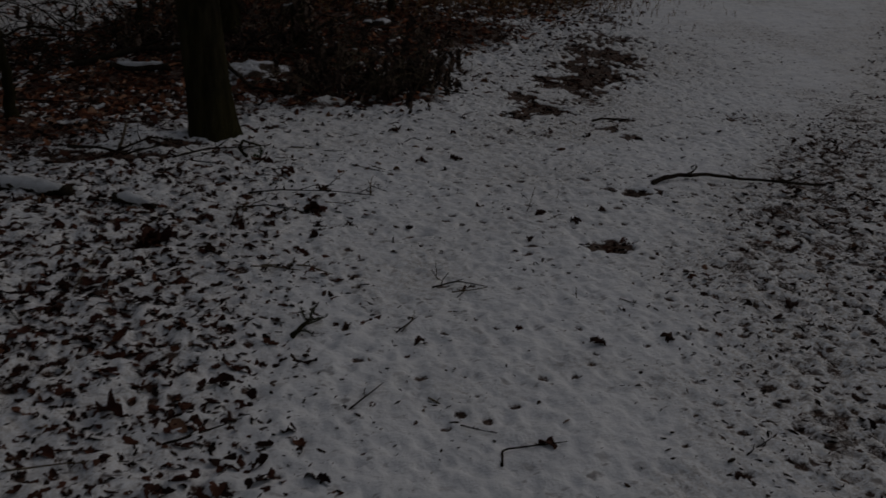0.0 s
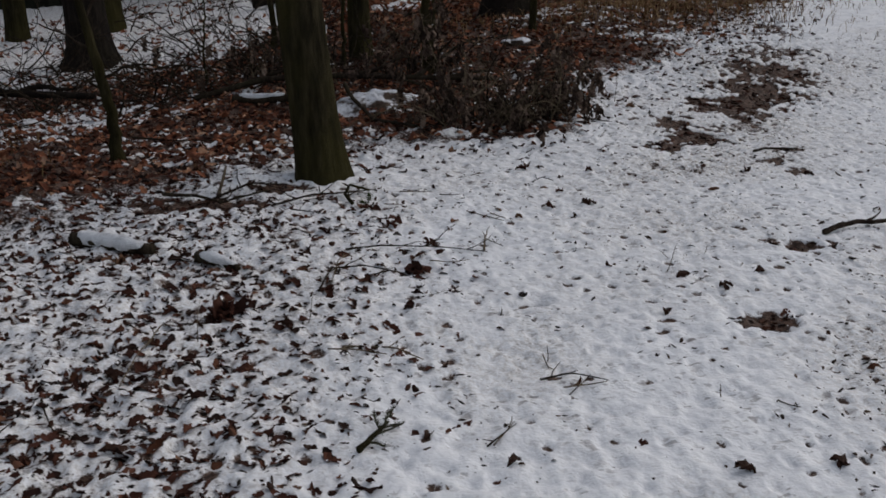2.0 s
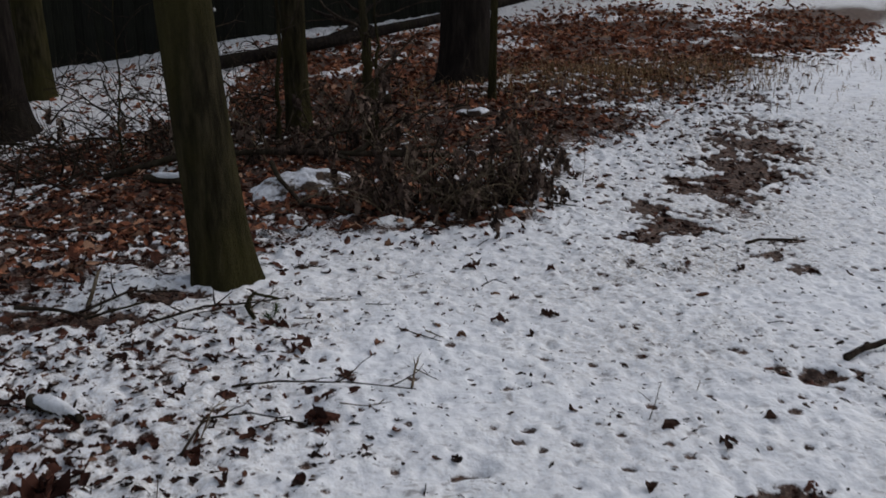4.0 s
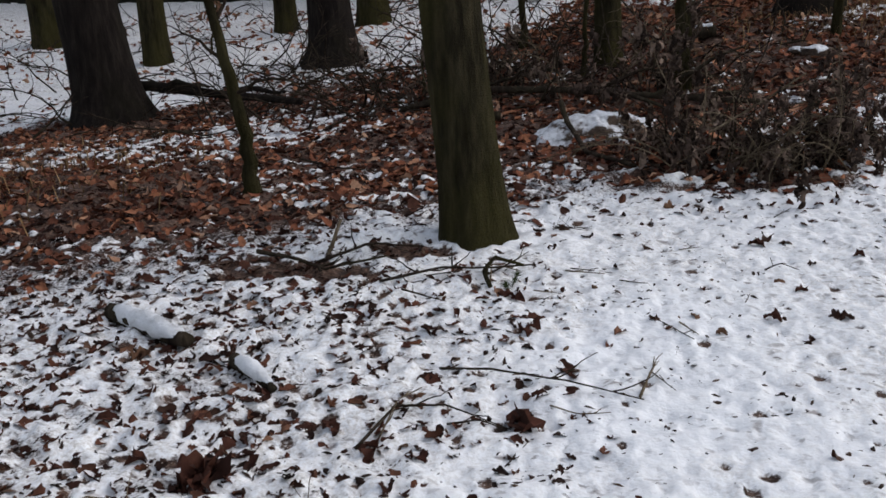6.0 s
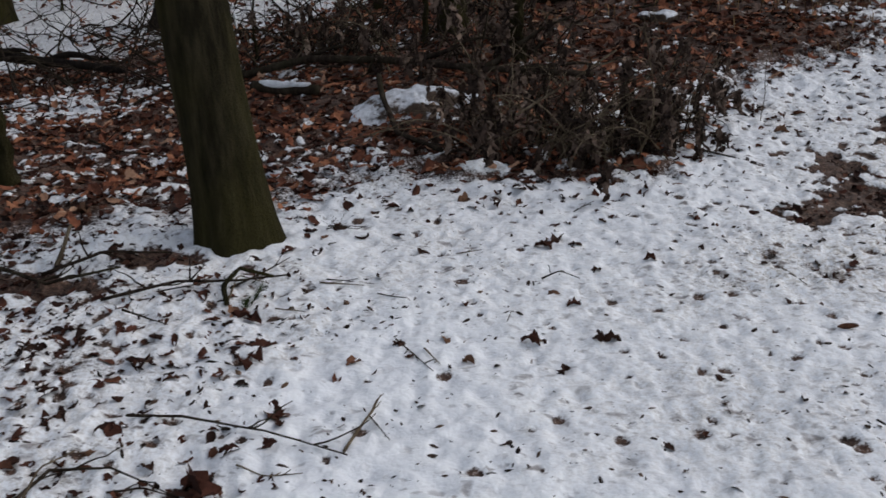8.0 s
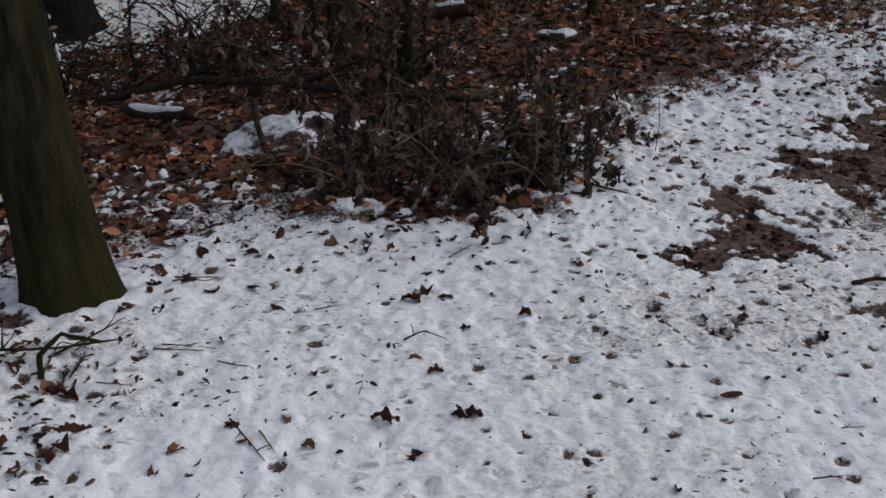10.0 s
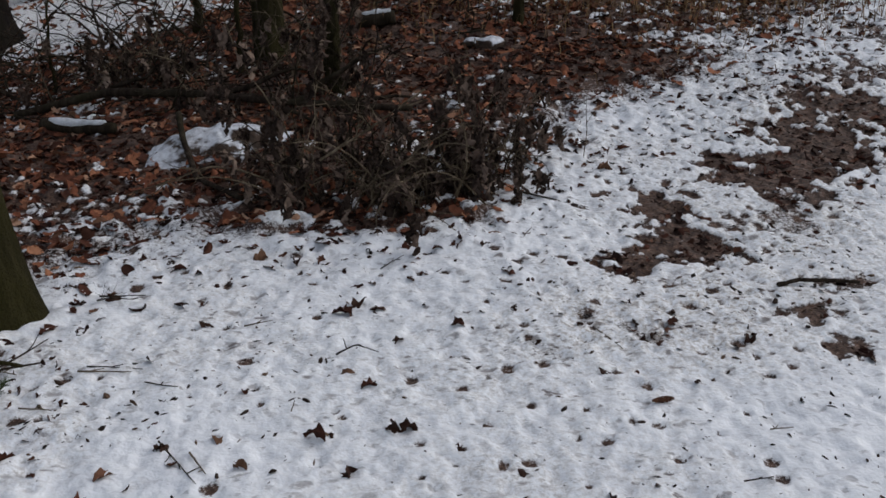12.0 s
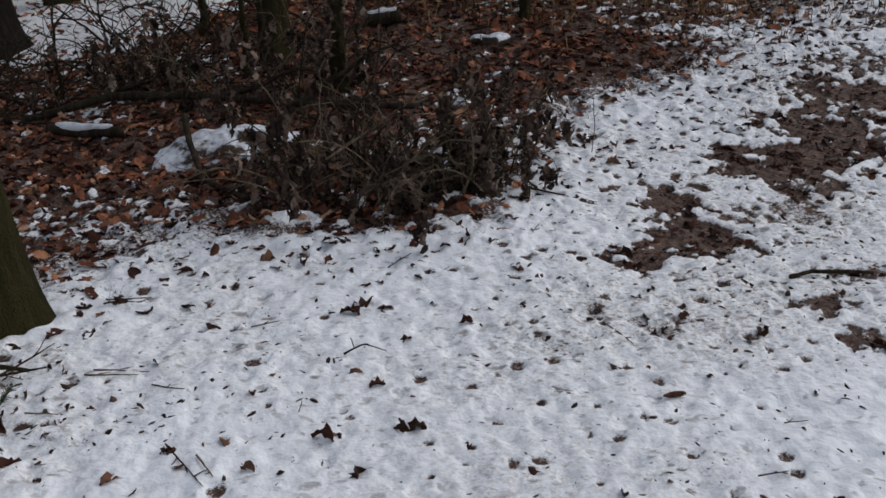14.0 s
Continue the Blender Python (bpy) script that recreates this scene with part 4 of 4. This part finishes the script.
r = np.random.default_rng(91)
for spots, mat, label in ((LEAVES_DARK, M_LEAF_DARK, "wet dark curled leaf lying on the snow"), (LEAVES_RED, M_LEAF, "rust-brown curled oak leaf lying on the snow"), (LEAVES_TAN, M_LEAF, "tan curled oak leaf lying on the snow")):
    for x, y, size in spots:
        b_ = Build()
        for _ in range(3 if size > 0.09 else 1):
            v, f = leaf_shape(r, size, 1.15, r.uniform(1.0, 2.2))
            v = (v + r.normal(0, 0.06 * size, v.shape)) * np.array([1.05, 1.05, 0.95])
            v[:, 2] += np.abs(v[:, 1]) * r.uniform(0.3, 1.2)
            b_.add(v * 0.88 @ turn(r, 0.3).T + np.array([r.normal(0, size * 0.12), r.normal(0, size * 0.12), size * 0.08]), f)
        me = b_.mesh("fallen_leaf", {LEAVES_TAN is spots: M_TAN}.get(True, mat))
        ob = new("fallen_leaf", me)
        ob.location = (x, y, gz(x, y))
        tagged(ob, label, "leaf", "single leaves on the snow")
for k, line in enumerate(TWIGS_A + TWIGS_B):
    span = math.dist(line[0], line[-1])
    pts = [(x, y, 0.006 + 0.01 * (k % 3) * (0 < i < len(line) - 1)) for i, (x, y) in enumerate(line)]
    branch(pts, min(0.006, 0.0016 + 0.010 * span * (0.5 + (k * 7 % 5) / 5)), 0.0012, "thin dark twig lying on the snow", "twig", M_STALK if k % 3 == 1 else M_TWIG, 100 + k, 1 + k % 3, 6)

# ---- a few upright and green things ----
sapling(-0.87, 5.9, 0.012, [(0, 0, 0), (0.0, 0, 0.3), (0.03, 0, 0.7), (0.02, 0, 1.3)], "thin dark sapling stem in leaf litter", 25)
sapling(0.9, 4.85, 0.018, [(0, 0, 0), (-0.03, 0, 0.3), (-0.02, 0, 0.8), (-0.06, 0, 1.6)], "thin grey sapling beside the dead shrub", 26)
young = sapling(-3.7, 9.8, 0.014, [(0, 0, 0), (0.05, 0, 0.3), (0.15, 0, 0.7), (0.2, 0, 1.2)], "young beech keeping a few orange leaves", 27)
r = np.random.default_rng(95)
for k in range(14):
    v, f = leaf_shape(r, r.uniform(0.07, 0.1), 1.1, 0.8)
    b_ = Build()
    b_.add(v @ turn(r, 0.9).T + np.array([r.uniform(-0.05, 0.5), r.uniform(-0.2, 0.2), r.uniform(0.4, 0.75)]), f)
    b_.thing("leaf", M_TAN, young)
branch([(1.04, 6.31, 0.05), (1.28, 6.26, 0.05)], 0.05, 0.045, "small snow-topped log end among leaves", "log", M_TWIG, 42, 0, 12, True)
branch([(-0.87, 2.27, 0.01), (-0.82, 2.33, 0.12)], 0.009, 0.006, "pale broken stick leaning out of the snow", "stick", M_STALK, 43, 0, 7)
branch([(-1.15, 2.24, 0.03), (-1.0, 2.16, 0.05), (-0.85, 2.12, 0.02), (-0.62, 2.2, 0.03)], 0.010, 0.004, "dark broken twig in brown leaves beside the tree", "twig", M_TWIG, 44, 5, 7)
branch([(-0.9, 2.2, 0.01), (-0.7, 2.3, 0.05), (-0.5, 2.4, 0.02)], 0.007, 0.003, "dark broken twig at the tree's foot", "twig", M_TWIG, 45, 5, 7)
branch([(-0.62, 1.98, 0.01), (-0.4, 2.1, 0.04), (-0.2, 2.12, 0.03), (-0.05, 2.2, 0.02)], 0.006, 0.003, "long thin twig on the snow by the tree", "twig", M_TWIG, 46, 4, 7)
branch([(-0.21, 1.98, 0.01), (-0.23, 2.06, 0.03), (-0.19, 2.15, 0.05), (-0.09, 2.17, 0.02)], 0.009, 0.006, "mossy bent twig on the snow", "twig", M_BARK, 47, 2, 8)


def stone(x, y, size, label, seed):
    r = np.random.default_rng(seed)
    bm = bmesh.new()
    bmesh.ops.create_icosphere(bm, subdivisions=3, radius=size)
    for v in bm.verts:
        d = v.co.normalized()
        v.co = Vector((v.co.x * 1.3, v.co.y, v.co.z * 0.6)) * (1 + 0.25 * (noise.noise(d * 1.8 + Vector((seed, 0, 0))) + 0.5 * noise.noise(d * 4)))
    me = bpy.data.meshes.new("stone")
    bm.to_mesh(me)
    bm.free()
    me.polygons.foreach_set("use_smooth", [True] * len(me.polygons))
    me.materials.append(M_MOUND)
    ob = new("stone", me)
    ob.location = (x, y, gz(x, y) + size * 0.2)
    return tagged(ob, label, "stone")


stone(1.8, 5.5, 0.075, "small dark stone capped with snow", 3)
stone(1.72, 5.62, 0.05, "small snowy stone among leaves", 5)


def sprig(name, x, y, turned, length, mat, label, seed, needles=True):
    """A small shed shoot with needles or bare side shoots."""
    r = np.random.default_rng(seed)
    ob = empty(name, x, y)
    d = (math.cos(turned), math.sin(turned), 0.25)
    line = wander((0, 0, 0.006), d, length, 8, r, 0.15, 0.03)
    b_ = Build()
    b_.tube(line, np.linspace(0.003, 0.0012, 9), 6)
    b_.thing("stalk", M_TWIG, ob)
    c = Build()
    for i in range(1, 9):
        for _ in range(14 if needles else 2):
            q = np.array(d) * 0.5 + r.normal(0, 0.6, 3)
            q[2] = abs(q[2])
            q /= np.linalg.norm(q)
            c.tube(np.array([line[i], line[i] + q * r.uniform(0.015, 0.03) * (1 if needles else 2.2)]), [0.0009, 0.0004], 4, 0, 0, False)
    c.thing("needles" if needles else "shoots", mat, ob)
    return tagged(ob, label, "sprig")


sprig("fir_sprig", -0.13, 1.98, 1.2, 0.09, M_GREEN, "small green fir sprig fallen on the snow", 1)
sprig("dry_sprig", 0.03, 2.63, 0.2, 0.12, M_TWIG, "small dry branching sprig on the snow", 3, False)
for k, (x, y, h) in enumerate(((1.98, 3.82, 0.34), (0.69, 1.88, 0.05), (1.55, 3.02, 0.06), (0.18, 0.06, 0.07), (-0.6, 0.55, 0.12), (-1.0, 0.45, 0.16), (0.95, 0.75, 0.14), (1.2, 0.9, 0.05), (0.62, -0.35, 0.06))):
    r = np.random.default_rng(200 + k)
    ob = empty("dry_stalk", x, y)
    b_ = Build()
    b_.tube(wander((0, 0, -0.01), (r.normal(0, 0.25), r.normal(0, 0.1), 1), h, 7, r, 0.15), np.linspace(0.0022, 0.0009, 8), 5)
    b_.thing("stalk", M_STALK, ob)
    if h > 0.1:
        c = Build()
        c.tube(wander((0, 0, h * 0.45), (r.choice([-1, 1]), 0.2, 0.9), h * 0.4, 5, r, 0.2), np.linspace(0.0013, 0.0006, 6), 4)
        c.thing("side_shoot", M_STALK, ob)
    tagged(ob, "thin dry plant stalk standing in the snow", "stalk", "dry stalks")


def mossy_spray(x, y, turned, length, label, seed):
    """A shed spray overgrown with moss: a knobbly stem and short bushy side shoots."""
    r = np.random.default_rng(seed)
    ob = empty("mossy_spray", x, y)
    d = np.array((math.cos(turned), math.sin(turned), 0.06))
    line = wander((0, 0, 0.01), d, length, 9, r, 0.18, 0.0)
    b_ = Build()
    b_.tube(line, np.linspace(0.010, 0.004, 10), 8, 0.35, seed)
    b_.thing("stem", M_BARK, ob)
    for i in (2, 4, 5, 6, 7, 9):
        side = d + np.array([-d[1], d[0], 0.25]) * (1 if i % 2 else -1) * r.uniform(0.5, 1.1)
        shoot = wander(line[i], side, length * r.uniform(0.22, 0.42), 5, r, 0.25)
        c = Build()
        c.tube(shoot, np.linspace(0.004, 0.0015, 6), 6, 0.3, i)
        for q in range(1, 6):
            for _ in range(9):
                e = side / np.linalg.norm(side) * 0.6 + r.normal(0, 0.6, 3)
                e[2] = abs(e[2])
                c.tube(np.array([shoot[q], shoot[q] + e / np.linalg.norm(e) * r.uniform(0.008, 0.018)]), [0.0013, 0.0005], 4, 0, 0, False)
        c.thing("shoot", M_MOSS, ob)
    return tagged(ob, label, "spray")


mossy_spray(-0.56, -0.42, 0.85, 0.21, "grey-green mossy spray fallen on the snow", 5)
sprig("fir_sprig", -0.14, 1.93, 1.9, 0.10, M_GREEN, "small green fir tuft beside a rust-brown leaf", 6)
branch([(0.78, 3.36, 0.2), (0.95, 3.36, 0.33), (1.2, 3.33, 0.48)], 0.006, 0.004, "pale straight branch leaning through the dead shrub", "leaning_branch", M_STALK, 48, 3, 7)
for k, line in enumerate(STALKS):
    branch(line, 0.003, 0.0015, "pale dry stalk bent over the leaves", "bent_stalk", M_STALK, 150 + k, 2, 6)


def fir_cone(x, y, turned, length, label, seed):
    """A shed cone lying on its side: a tapered core under rows of overlapping scales."""
    r = np.random.default_rng(seed)
    ob = empty("fir_cone", x, y)
    d = np.array([math.cos(turned), math.sin(turned), 0.0])
    u, w = np.array([-d[1], d[0], 0.0]), np.array([0.0, 0.0, 1.0])
    ts = np.linspace(0, 1, 9)
    fat = length * 0.13 * np.sin(np.clip(ts * 2.7 + 0.25, 0, 3.0)) ** 0.7
    core = Build()
    core.tube(np.array([d * length * (t - 0.5) + w * length * 0.14 for t in ts]), fat, 10)
    core.thing("core", M_CONE, ob)
    scales = Build()
    for i, t in enumerate(np.linspace(0.06, 0.92, 11)):
        q = float(np.interp(t, ts, fat))
        for j in range(9):
            a = (j + 0.5 * (i % 2)) * 6.283 / 9 + r.normal(0, 0.08)
            out = u * math.cos(a) + w * math.sin(a)
            side = w * math.cos(a) - u * math.sin(a)
            c = d * length * (t - 0.5) + w * length * 0.14 + out * q * 0.9
            scales.add([c - side * q * 0.34, c + side * q * 0.34, c + d * length * 0.09 + out * q * 0.34 + side * q * 0.2, c + d * length * 0.09 + out * q * 0.34 - side * q * 0.2, c + d * length * 0.05 + out * q * 0.05], [(0, 1, 2, 3), (1, 0, 4), (2, 1, 4), (0, 3, 4), (3, 2, 4)])
    tagged(scales.thing("scales", M_CONE, ob), kind="stuff")
    return tagged(ob, label, "cone")


fir_cone(1.72, 1.81, 0.1, 0.064, "brown fir cone lying on the snow", 7)
